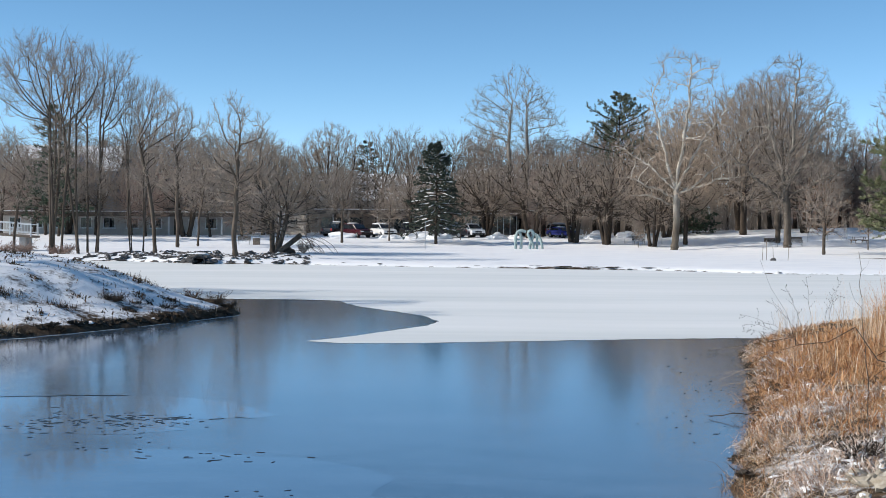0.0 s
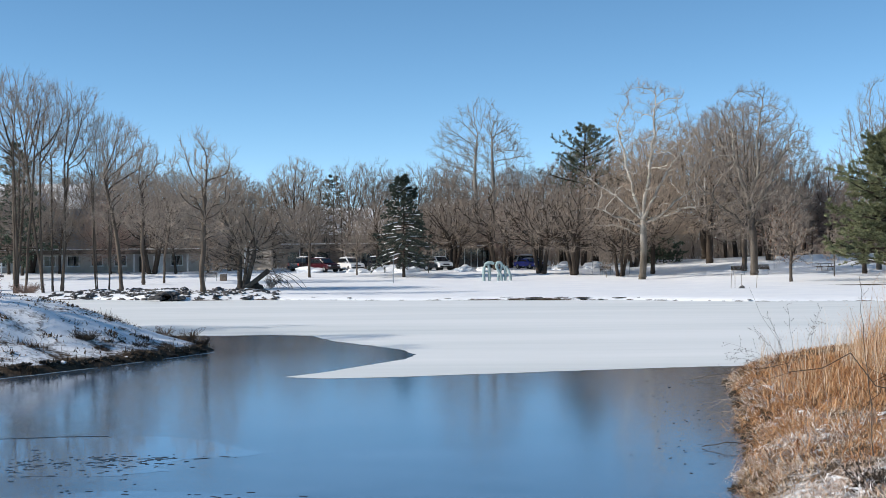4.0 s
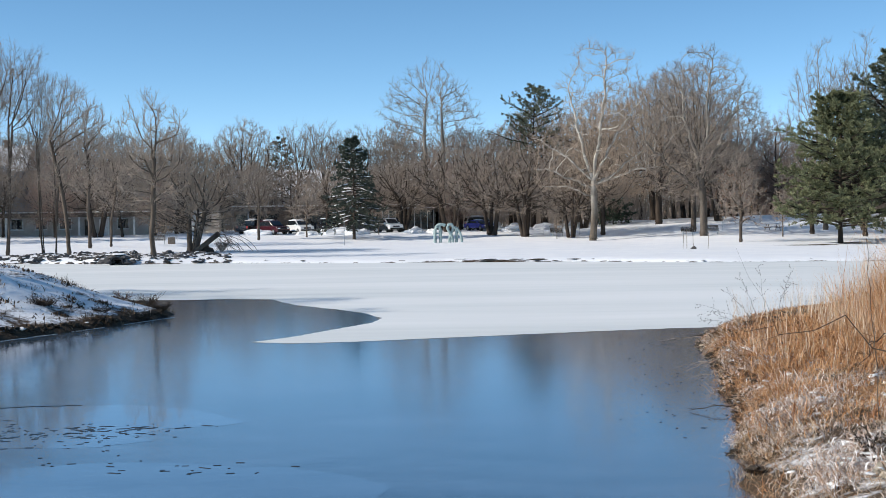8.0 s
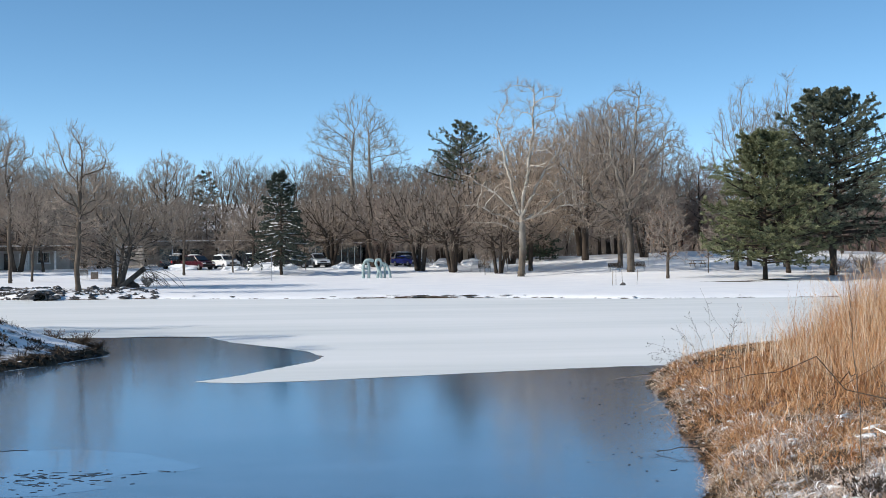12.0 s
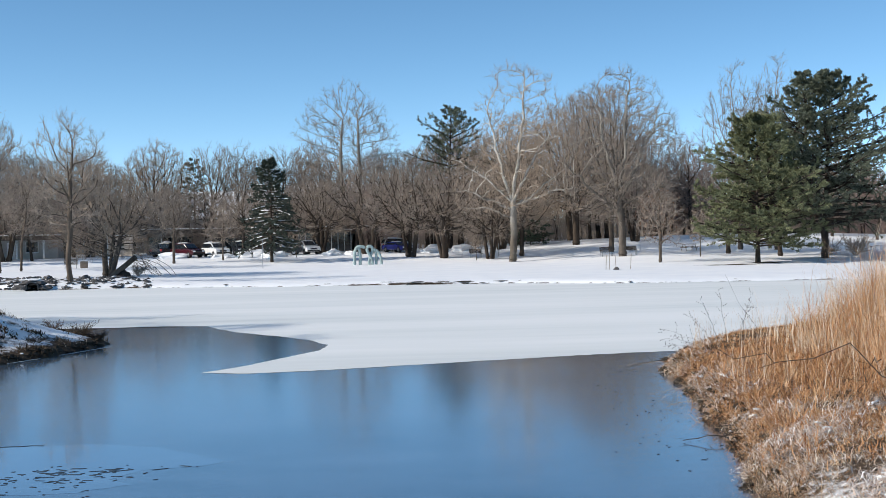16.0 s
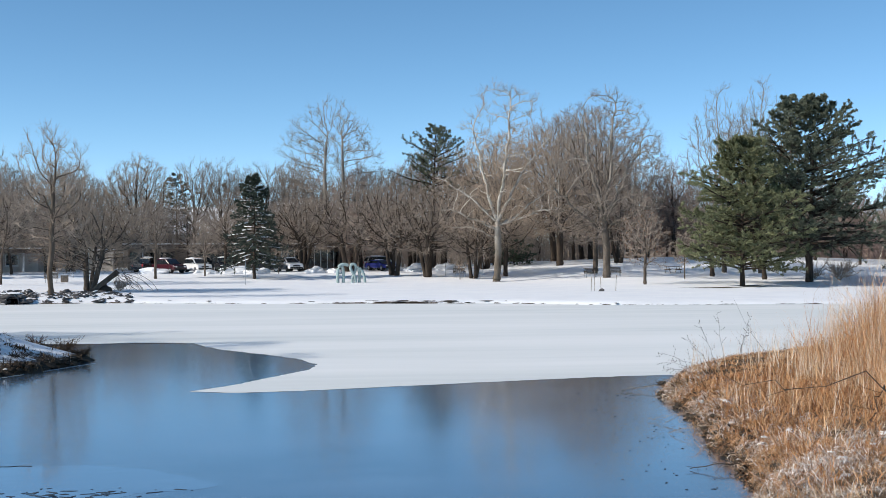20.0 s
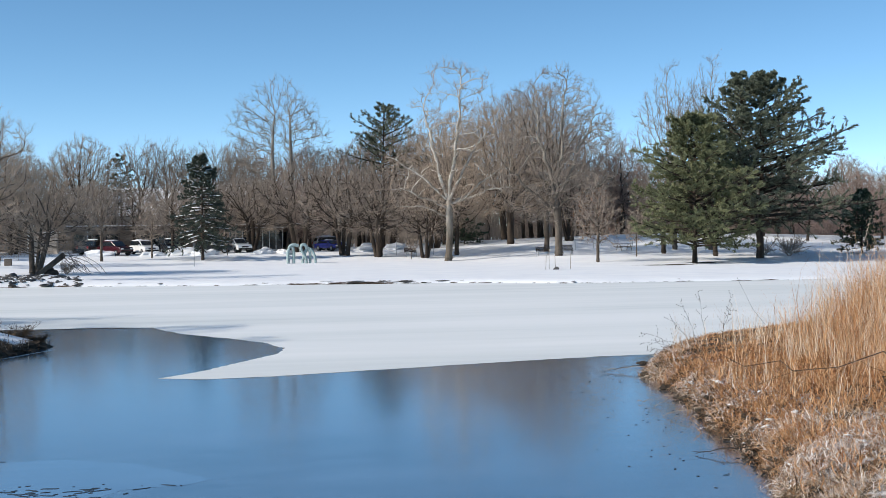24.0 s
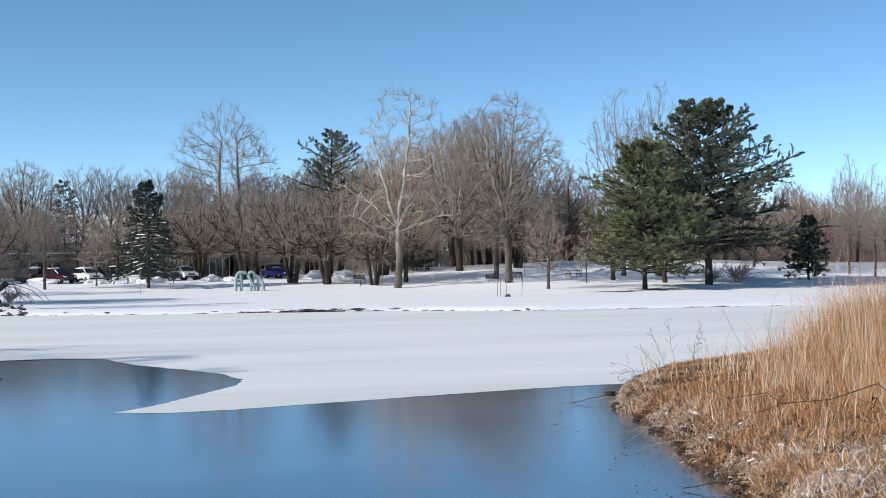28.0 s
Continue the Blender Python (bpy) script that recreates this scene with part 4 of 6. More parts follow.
def grass(name, label, mat, seed, n, box, lo, hi, tall, lean, sag, width=0.007, poly=REEDS, clump=0.35, toward=None, curl=0.06, grow=None, fade=None, seg=3, lift=0.0):
    rng = np.random.default_rng(seed)
    x, y, s = sown(n, poly, box, rng, lo, hi, clump)
    n = len(x)
    z = lie(x, y)[0] - 0.03
    h = rng.uniform(tall[0], tall[1], n) * (0.75 + 0.35 * wobble(x, y, 1.9, seed))
    if grow:
        h = h * np.clip((x - grow[0]) / (grow[1] - grow[0]) + 0.25 * rng.normal(0, 1, n), 0.35, 1)
    if fade:
        h = h * (1 - 0.6 * ease((y - fade[0]) / (fade[1] - fade[0])))
    if lift:
        z = z + lift * rng.random(n) ** 1.3 * np.clip((x - 9.6) / 3.0, 0.04, 1)
    way = rng.uniform(0, 6.28, n) if toward is None else rng.normal(toward, 0.9, n)
    ln = np.abs(rng.normal(lean[0], lean[1], n))
    v, f = blades(x, y, z, np.maximum(h, 0.12), way, ln, width * np.clip(y / 27, 0.55, 1.3) * rng.uniform(0.6, 1.4, n), sag * rng.uniform(0.3, 1.7, n), rng, seg, curl)
    ob = part(name, mesh_of(name, v, f), mat)
    return tagged(ob, label, "grass", kind="stuff")


grass("dry_grass", "tangled orange-brown dry grass on the pond bank", STRAW, 201, 34000, (4, 18, 20, 47), 0.1, 10, (0.35, 0.85), (1.0, 0.45), 0.40, 0.0065, curl=0.50, seg=4, fade=(29, 38))
grass("dry_grass", "curled leafy brown dry grass on the pond bank", STRAW_RUST, 217, 32000, (4, 18, 19, 45), 0.3, 9, (0.25, 0.6), (0.9, 0.5), 0.55, 0.0090, curl=0.62, seg=4, fade=(29, 38))
grass("dry_grass", "matted pale dry grass with frost near the stones", STRAW_PALE, 202, 30000, (2.5, 11, 12.5, 25), -0.05, 7, (0.2, 0.46), (1.2, 0.35), 0.30, 0.0052, curl=0.5, seg=4, clump=0.5)
grass("dry_grass", "dry grass hanging over the edge of the ice", STRAW_RUST, 203, 14000, (2.5, 14, 14, 44), -0.12, 0.9, (0.3, 0.65), (1.0, 0.4), 0.6, 0.0065, toward=3.3, curl=0.34, fade=(30, 40))
grass("dry_grass", "pale grass along the foot of the bank", STRAW_PALE, 207, 8000, (2.5, 14, 13, 44), -0.15, 0.6, (0.25, 0.5), (1.1, 0.4), 0.55, 0.006, toward=3.3, curl=0.36)
grass("frosted_grass", "short grass white with frost above the ice", FROST, 209, 24000, (3.5, 11.5, 19, 39), 0.05, 1.2, (0.12, 0.34), (1.25, 0.3), 0.40, 0.011, toward=3.3, curl=0.45, clump=0.22)
grass("frosted_grass", "flattened grass white with frost and snow", FROST, 210, 6000, (3.5, 10, 14, 24.5), 0.4, 5, (0.12, 0.3), (1.3, 0.25), 0.25, 0.009, curl=0.45, clump=0.34)
grass("reeds", "short blond reeds on the crest of the bank", STRAW, 204, 7000, (9.5, 26, 27, 46), 2.6, 14, (0.5, 1.0), (0.55, 0.3), 0.2, 0.0046, curl=0.25, fade=(29, 36))
grass("reeds", "dense stand of tall orange reeds on the bank", STRAW, 208, 17000, (9.0, 17, 26, 33.5), 2.9, 14, (1.6, 2.7), (0.24, 0.18), 0.10, 0.0044, curl=0.20, grow=(9.4, 12.3), seg=4)
grass("reeds", "withered curled leaves hanging among the reeds", STRAW_RUST, 219, 26000, (8.0, 17, 24, 33.5), 0.9, 14, (0.22, 0.55), (0.85, 0.5), 0.5, 0.0080, curl=0.55, seg=4, lift=1.1)
grass("reeds", "pale seed heads above the tall reeds", STRAW_PALE, 215, 9000, (9.2, 19, 26, 33), 2.3, 14, (2.0, 3.1), (0.18, 0.12), 0.08, 0.0030, curl=0.12, grow=(9.4, 12.0))
grass("reeds", "thin pale grass stalks standing up at the edge", STRAW_PALE, 205, 1600, (7, 16, 24, 38), 0.6, 9, (0.8, 1.5), (0.25, 0.2), 0.08, 0.0030, curl=0.12)
# dark blades put in for mud and shade of the hollow under the bank
grass("dark_stubble", "dark blades standing in for the shaded muddy hollow under the dry grass", WEED, 206, 22000, (2.5, 16, 14, 45), -0.12, 0.7, (0.15, 0.42), (1.0, 0.4), 0.5, 0.009, toward=3.3)
grass("roots", "pale bleached roots hanging from the cut bank", STRAW_PALE, 218, 3600, (2.5, 14, 18, 42), -0.05, 0.4, (0.2, 0.5), (1.35, 0.3), 0.8, 0.0075, toward=3.3, curl=0.3)
# trees of the mound that throw their long shade over its snow
for x, y, a, k in ((-27, 46, 0, 0.9), (-30, 52, 70, 1.0), (-38, 56, 210, 1.05), (-33, 61, 300, 0.9), (-48, 60, 90, 1.0)):
    again(slim, x, y, a, k, 1.2)
# weeds on the mound
grass("dead_weeds", "dark dead weeds along the edge of the mound", WEED, 211, 12000, (-26, -7, 33, 60), -0.08, 0.8, (0.15, 0.42), (0.8, 0.4), 0.4, 0.010, MOUND, 0.3)
grass("dead_weeds", "dry brown stalks poking through snow", WEED, 212, 1500, (-30, -7, 36, 62), 0.4, 3.5, (0.15, 0.5), (0.5, 0.3), 0.15, 0.007, MOUND, 0.22)
grass("dead_weeds", "sparse dark stubble in the snow of the mound", WEED, 213, 15000, (-26, -8, 35, 64), 0.5, 13, (0.08, 0.26), (1.0, 0.4), 0.3, 0.022, MOUND, 0.16)
grass("dry_grass", "pale dry grass tuft hanging over the ice", STRAW_PALE, 214, 1600, (-22, -8, 36, 50), 0.0, 0.8, (0.25, 0.5), (0.9, 0.3), 0.4, 0.009, MOUND, 0.2)


def shrub(name, label, seed, x, y, h, w, n, mat, cat="bush", tip=0.006):
    """A small leafless bush of many bent twigs."""
    rng = np.random.default_rng(seed)
    P = []
    for _ in range(n):
        a = rng.random() * 6.28
        d = np.array([math.cos(a) * w / h, math.sin(a) * w / h, 1.0]) * rng.uniform(0.4, 1)
        p = np.array([math.cos(a) * 0.08 * w, math.sin(a) * 0.08 * w, 0.0])
        run = [p]
        for _ in range(4):
            run.append(run[-1] + d * h / 4 * rng.uniform(0.7, 1.0))
            d = d + rng.normal(0, 0.22, 3)
        P.append(run)
    P = np.array(P)
    R = np.linspace(0.012, tip, 5)[None] * np.ones((n, 1)) * (0.5 + h / 2)
    P2, R2 = sprout(P, R, rng, 5, 0.2, 1, 45, 0.45, 3, up=0.05, wig=0.2, least=tip)
    P3, R3 = sprout(P2, R2, rng, 3, 0.2, 1, 45, 0.5, 2, up=0.03, wig=0.2, least=tip)
    root = empty(name, pose(x, y, height(x, y) - 0.03))
    V, F, n0 = [], [], 0
    for p, r, k in ((P, R, 4), (P2, R2, 3), (P3, R3, 3)):
        v, f = tubes(p, r, k)
        V.append(v), F.append(f + n0)
        n0 += len(v)
    part("twig_head", mesh_of("twig_head", np.concatenate(V), np.concatenate(F)), mat, root)
    return tagged(root, label, cat, "shrubs")


shrub("bush", "small round dark bush standing in the snow of the mound", 31, -11.6, 45.6, 0.42, 0.55, 60, BARK_DARK)
shrub("bush", "brown twiggy bush at the tip of the mound", 32, -9.0, 51.0, 0.5, 0.5, 26, WEED)
shrub("bush", "brown twiggy bush at the tip of the mound", 33, -10.4, 53.6, 0.45, 0.5, 18, LEAF)
shrub("bush", "dark low bush at the foot of the mound", 34, -8.3, 49.5, 0.3, 0.4, 40, BARK_DARK)
shrub("bush", "dark low bush at the foot of the mound", 35, -9.9, 46.6, 0.28, 0.5, 30, BARK_DARK)
for i, (x, y, h) in enumerate(((-41, 113.5, 1.2), (-39, 113, 1.0), (-36.8, 112.8, 1.1), (-44, 114, 1.3), (-33.5, 113.4, 0.9))):
    shrub("bush", "low reddish brown bush behind the mound", 40 + i, x, y, h, 1.6, 60, TWIG_RED, tip=0.012)
for i, (x, y, h) in enumerate(((-13.2, 121.5, 1.5), (57.7, 126.5, 2.4), (56, 128.6, 2.0), (60, 131, 2.0))):
    shrub("bush", "multi-stemmed bare bush in the snow", 50 + i, x, y, h, h * 0.7, 26, TWIG, tip=0.014)


def cane(name, label, seed, a, b, bow, r, mat, side=6, kink=0.012, buds=0):
    """A long bent stem from a to b with a few side twigs."""
    rng = np.random.default_rng(seed)
    a, b = np.array(a, dtype=float), np.array(b, dtype=float)
    u = np.linspace(0, 1, 12)[:, None]
    P = (a + (b - a) * u + np.array([0, 0, 1.0]) * bow * 4 * u * (1 - u) + rng.normal(0, kink, (12, 3)) * np.linalg.norm(b - a))[None]
    R = r * np.linspace(1, 0.45, 12)[None]
    root = empty(name, Matrix.Translation(a))
    v, f = tubes(P - a, R, 6)
    part("stem", smooth(mesh_of("stem", v, f)), mat, root)
    if side:
        P2, R2 = sprout(P - a, R, rng, side, 0.3, 1, 48, 0.22, 4, up=0.03, wig=0.2, least=r * 0.3)
        for j in range(len(P2)):
            v, f = tubes(P2[j:j + 1], R2[j:j + 1], 4)
            twig_ob = part("side_twig", mesh_of("side_twig", v, f), mat, root)
            for q in P2[j][1:1 + buds]:
                bud = part("bud", BUD, BARK_DARK, twig_ob)
                bud.location = q
    return tagged(root, label, "twig", "twigs of the bank")


bm = bmesh.new()
bmesh.ops.create_icosphere(bm, subdivisions=1, radius=0.011)
bmesh.ops.scale(bm, vec=(1, 1, 1.3), verts=bm.verts)
BUD = bpy.data.meshes.new("bud")
bm.to_mesh(BUD)
bm.free()


cane("stem", "tall thin dark stem rising out of the grass", 61, (5.41, 18.2, 0.85), (5.25, 18.2, 3.2), 0.02, 0.0065, BARK, 3, 0.004)
cane("bramble", "long bowed bramble cane lying over the grass", 62, (6.6, 16.0, 1.1), (6.0, 26.6, 1.25), 0.35, 0.011, BARK_DARK, 5)
for i, (x0, y0, x1, y1, z1) in enumerate(((9.2, 35.6, 7.7, 35.4, 1.35), (9.0, 35.4, 8.0, 35.9, 1.0), (9.4, 36.0, 8.5, 35.6, 1.75), (9.6, 36.2, 9.1, 36.2, 2.2), (9.9, 36.4, 9.8, 36.7, 2.5), (10.3, 36.4, 10.7, 36.6, 2.4), (8.7, 35.0, 7.6, 34.8, 0.85), (10.0, 35.8, 10.3, 35.6, 2.2))):
    cane("bramble", "fine dead stem with dark dry buds over the ice", 80 + i, (x0, y0, height(x0, y0)), (x1, y1, 0.82 * z1), 0.10, 0.005, BARK, 6, 0.010, 3)
cane("bramble", "thin bramble cane bending out of the bank", 66, (9.0, 26.0, 1.2), (6.8, 22.5, 0.9), 0.2, 0.009, BARK_DARK, 5)
cane("dead_branch", "frosted dead branch reaching over the ice", 67, (7.4, 31.0, 0.35), (6.0, 30.0, 0.05), 0.02, 0.009, TWIG_TAN, 7)
cane("dead_branch", "frosted dead branch reaching over the ice", 68, (7.2, 29.8, 0.3), (5.9, 30.8, 0.04), 0.03, 0.008, TWIG_TAN, 7)
cane("dead_branch", "thin dark branch frozen into the ice", 69, (8.8, 36.9, 0.2), (7.0, 36.4, 0.02), 0.02, 0.010, BARK_DARK, 10)
cane("dead_branch", "thin dark branch frozen into the ice", 70, (8.3, 36.2, 0.15), (7.0, 36.9, 0.02), 0.02, 0.008, TWIG_TAN, 8)
cane("dead_branch", "thin dark branch frozen into the ice", 71, (6.0, 24.0, 0.2), (4.6, 24.6, 0.02), 0.03, 0.014, BARK_DARK, 6)
cane("dead_branch", "bent dead stalk resting on the ice", 72, (6.7, 27.6, 0.3), (5.7, 28.8, 0.02), 0.06, 0.01, TWIG_TAN, 4)


def lump(seed, sx, sy, sz, rough=0.25, cuts=2):
    """A rounded uneven lump whose foot is at z = 0."""
    bm = bmesh.new()
    bmesh.ops.create_icosphere(bm, subdivisions=cuts, radius=1)
    off = Vector((seed * 7.31, seed * 3.17, seed * 1.7))
    for v in bm.verts:
        k = 1 + rough * noise.noise(v.co * 1.4 + off) + rough * 0.5 * noise.noise(v.co * 3.3 + off)
        v.co = Vector((v.co.x * sx * k, v.co.y * sy * k, max(v.co.z * sz * k, -0.35 * sz)))
    return bm


def soft(bm):
    for q in bm.faces:
        q.smooth = True
    return bm


# riprap stones at the foot of the near bank, some capped with snow
rnd = random.Random(31)
for i in range(190):
    x, y = rnd.uniform(3.3, 7.0), rnd.uniform(12.6, 16.9)
    if inside(REEDS, np.array([x]), np.array([y]))[0] < 0.45 or x < 3.75 + (y - 13.5) * 0.30:
        continue
    s = rnd.uniform(0.06, 0.13)
    root = empty("stone", pose(x, y, height(x, y) + s * 0.25, rnd.uniform(-25, 25), rnd.uniform(-25, 25), rnd.uniform(0, 360)))
    part("body", lump(i + 3, s * rnd.uniform(1.0, 1.5), s, s * rnd.uniform(0.65, 0.9), 0.65), STONE, root)
    if rnd.random() < 0.3:
        cap = part("snow_cap", soft(lump(i + 90, s * 0.8, s * 0.6, s * 0.3, 0.6)), SNOW, root)
        cap.location = (0, 0, s * 0.55)
    tagged(root, "rounded pale tan riprap stone on the snowy bank", "stone", "riprap stones")
# a dark tangle of stems laden with snow above the stones
shrub("bush", "dark tangle of low stems laden with snow", 38, 5.0, 17.3, 0.30, 0.35, 45, BARK_DARK)
# snow caught in the grass: soft low drifts that the blades poke through
rnd = random.Random(12)
HEAPS = ((5.45, 21.6, 0.36, 30, 1.35), (6.3, 22.2, 0.25, 5, 1.0), (7.1, 22.8, 0.3, 6, 1.0), (5.1, 17.4, 0.26, 30, 1.2), (4.5, 16.8, 0.26, 20, 1.1), (5.6, 17.9, 0.26, 18, 1.1), (6.6, 19.0, 0.4, 8, 1.2), (7.4, 20.5, 0.4, 8, 1.2), (4.1, 16.1, 0.2, 10, 1.2), (6.6, 27.2, 0.25, 8, 1.3), (7.3, 30.0, 0.25, 8, 1.3), (6.1, 24.6, 0.25, 8, 1.2))
for i, (cx, cy, r, n, big) in enumerate(HEAPS):
    for j in range(n // 2):
        x, y = cx + rnd.gauss(0, r), cy + rnd.gauss(0, 0.8 * r)
        k = rnd.uniform(0.02, 0.055) * big
        ob = part("snow_drift", soft(lump(20 * i + j, k * rnd.uniform(1.2, 2.8), k, k * rnd.uniform(0.25, 0.5), 1.0)), SNOW)
        ob.matrix_world = pose(x, y, height(x, y) + rnd.uniform(0.04, 0.11), rnd.uniform(-20, 20), rnd.uniform(-20, 20), rnd.uniform(-40, 60))
        tagged(ob, "small soft clump of snow in the dry grass", "snow", "snow drifts")
# grass bowed down under snow round those clumps
rng = np.random.default_rng(44)
V, F, n0 = [], [], 0
for cx, cy, r, n, _ in HEAPS:
    m = 26 * n
    x, y = cx + rng.normal(0, 1.3 * r, m), cy + rng.normal(0, r, m)
    v, f = blades(x, y, lie(x, y)[0] + rng.uniform(0, 0.1, m), rng.uniform(0.14, 0.34, m), rng.normal(3.6, 0.8, m), np.abs(rng.normal(1.0, 0.35, m)), rng.uniform(0.004, 0.011, m), rng.uniform(0.2, 0.8, m), rng, 4, 0.3)
    V.append(v), F.append(f + n0)
    n0 += len(v)
tagged(part("frosted_grass", mesh_of("frosted_grass", np.concatenate(V), np.concatenate(F)), FROST), "grass bowed down under fresh snow", "grass", kind="stuff")

# dark roots and clods along the foot of the mound, with snow between them
rnd = random.Random(53)
for i in range(165):
    k = rnd.random() * 5
    j = int(k)
    (ax, ay), (bx, by) = MOUND[j], MOUND[j + 1]
    x, y = ax + (bx - ax) * (k - j) - rnd.uniform(0.0, 0.5), ay + (by - ay) * (k - j) + rnd.uniform(-0.1, 0.35)
    s = rnd.uniform(0.03, 0.10)
    dark = rnd.random() < 0.94
    bm = lump(i + 800, s * rnd.uniform(1.2, 2.6), s, s * rnd.uniform(0.6, 1.1), 1.0, 2)
    for q in bm.faces:
        q.smooth = not dark
    ob = part("clod" if dark else "snow_clump", bm, GROUND_DARK if dark else SNOW)
    ob.matrix_world = pose(x, y, height(x, y) + 0.02, rnd.uniform(-20, 20), rnd.uniform(-20, 20), rnd.uniform(0, 360))
    tagged(ob, "dark clod of roots and earth at the ice edge" if dark else "clump of snow on the edge of the bank", "earth" if dark else "snow", "clods of the mound")

# the cut edge of the grassy bank: clods of dark earth with snow caught between them
rnd = random.Random(59)
for i in range(105):
    k = 1 + rnd.random() * 6.6
    j = int(k)
    (ax, ay), (bx, by) = REEDS[j], REEDS[j + 1]
    x, y = ax + (bx - ax) * (k - j) + rnd.uniform(-0.15, 0.40), ay + (by - ay) * (k - j) + rnd.uniform(-0.2, 0.2)
    s = rnd.uniform(0.03, 0.10)
    dark = rnd.random() < 0.9
    ob = part("clod" if dark else "snow_clump", lump(i + 1200, (s if dark else 0.5 * s) * rnd.uniform(1.0, 2.2), s if dark else 0.5 * s, (s if dark else 0.4 * s) * rnd.uniform(0.5, 0.9), 1.0), GROUND_DARK if dark else SNOW)
    ob.matrix_world = pose(x, y, max(height(x, y), 0.0) + (0.02 if dark else 0.12), rnd.uniform(-20, 20), rnd.uniform(-20, 20), rnd.uniform(0, 360))
    tagged(ob, "dark clod of earth at the cut edge of the bank" if dark else "clump of snow caught on the cut bank", "earth" if dark else "snow", "clods of the bank")

# rocks of the far rocky shore
rnd = random.Random(77)
for i in range(290):
    x = rnd.uniform(-30, -10.5)
    sh = float(np.interp(x, SHORE_X, SHORE_Y))
    y = sh + rnd.random() ** 1.5 * 13 + 0.15
    s = rnd.uniform(0.07, 0.2) * (1.5 if rnd.random() < 0.25 else 1.0)
    root = empty("rock", pose(x, y, height(x, y) - s * 0.12, rnd.uniform(-15, 15), rnd.uniform(-15, 15), rnd.uniform(0, 360)))
    part("body", lump(i + 11, s * rnd.uniform(1.2, 2.6), s * 1.2, s * rnd.uniform(0.4, 1.0), 1.0), ROCK, root)
    cap = part("snow_cap", lump(i + 40, s * 0.7, s * 0.55, s * 0.2, 0.8), SNOW, root)
    cap.location = (rnd.uniform(-0.3, 0.3) * s, 0.3 * s, s * 0.5)
    tagged(root, "dark grey shore rock with snow on top", "rock", "shore rocks")
# bits of dark earth along the far waterline
for i in range(30):
    x = rnd.uniform(-8, 40) if i > 18 else rnd.gauss(9, 2.8)
    y = float(np.interp(x, SHORE_X, SHORE_Y)) + rnd.uniform(0.0, 0.8)
    s = rnd.uniform(0.04, 0.12)
    ob = part("clod", lump(i + 300, s * (2.0 if i > 18 else 5.0), s, s * 0.3, 0.8), GROUND_DARK)
    ob.matrix_world = pose(x, y, height(x, y) + 0.03, 0, 0, rnd.uniform(-20, 20))
    tagged(ob, "dark clod of bare earth at the waterline", "earth", "clods of earth")

# thin dark splinters of ice and twigs frozen in the near ice
bm = bmesh.new()
rnd = random.Random(91)
for cx, cy, n, sx, sy, big in ((-6.4, 23.6, 120, 0.9, 1.0, 0.22), (-5.3, 24.2, 40, 0.6, 0.35, 0.4), (-3.5, 20.5, 18, 0.7, 0.5, 0.3), (-5.4, 21.3, 10, 0.8, 0.6, 0.3), (-2.5, 17.9, 6, 0.5, 0.3, 0.18), (4.6, 23.5, 30, 0.6, 3.0, 0.06), (5.5, 29.0, 24, 0.6, 3.0, 0.06), (6.9, 35.0, 16, 0.6, 1.2, 0.08)):
    for _ in range(n):
        x, y = rnd.gauss(cx, sx), rnd.gauss(cy, sy * 0.6)
        L, w, a = big * 0.34 * rnd.random() ** 2 + 0.015, rnd.uniform(0.008, 0.03), rnd.gauss(0.1, 0.5)
        if big < 0.1:
            L, w, a = rnd.uniform(0.012, 0.04), rnd.uniform(0.008, 0.026), rnd.uniform(0, 3)
        c, s = math.cos(a), math.sin(a)
        quad = [(-L, -w * 0.4), (L * 0.6, -w), (L, w * 0.3), (-L * 0.7, w)]
        lo = [bm.verts.new((x + px * c - py * s, y + px * s + py * c, 0.001)) for px, py in quad]
        hi = [bm.verts.new((v.co.x, v.co.y, 0.007)) for v in lo]
        bm.faces.new(hi)
        for j in range(4):
            bm.faces.new((lo[j], lo[(j + 1) % 4], hi[(j + 1) % 4], hi[j]))
tagged(part("ice_splinters", bm, SPLINTER), "thin dark splinters and twigs frozen into the ice", "debris", kind="stuff")
# pale rims of the refrozen patch and of the shore ice
def rim(points, w, mat, label, seed):
    rng = random.Random(seed)
    bm = bmesh.new()
    pts = []
    for (ax, ay), (bx, by) in zip(points, points[1:]):
        n = max(2, int(math.hypot(bx - ax, by - ay) / 0.18))
        pts += [(ax + (bx - ax) * i / n + rng.gauss(0, 0.02), ay + (by - ay) * i / n + rng.gauss(0, 0.025)) for i in range(n)]
    prev = None
    for i, (x, y) in enumerate(pts):
        k = w * (0.5 + rng.random()) * math.sin(math.pi * (i + 0.5) / len(pts)) ** 0.4
        a, b, c = bm.verts.new((x, y - k, 0.002)), bm.verts.new((x, y, 0.010)), bm.verts.new((x, y + k, 0.002))
        if prev:
            bm.faces.new((prev[0], a, b, prev[1]))
            bm.faces.new((prev[1], b, c, prev[2]))
        prev = (a, b, c)
    return tagged(part("ice_rim", bm, mat), label, "ice")


rim([(-11.5, 26.4), (-9.05, 26.71), (-7.34, 27.05), (-6.4, 27.02)], 0.006, SPLINTER, "dark thin edge of a refrozen ice patch", 1)
rim([(-15, 36.6), (-12.6, 39.0), (-10.6, 42.4), (-9.0, 45.6), (-7.6, 48.6)], 0.05, FILM, "pale rim of shelf ice along the mound", 3)
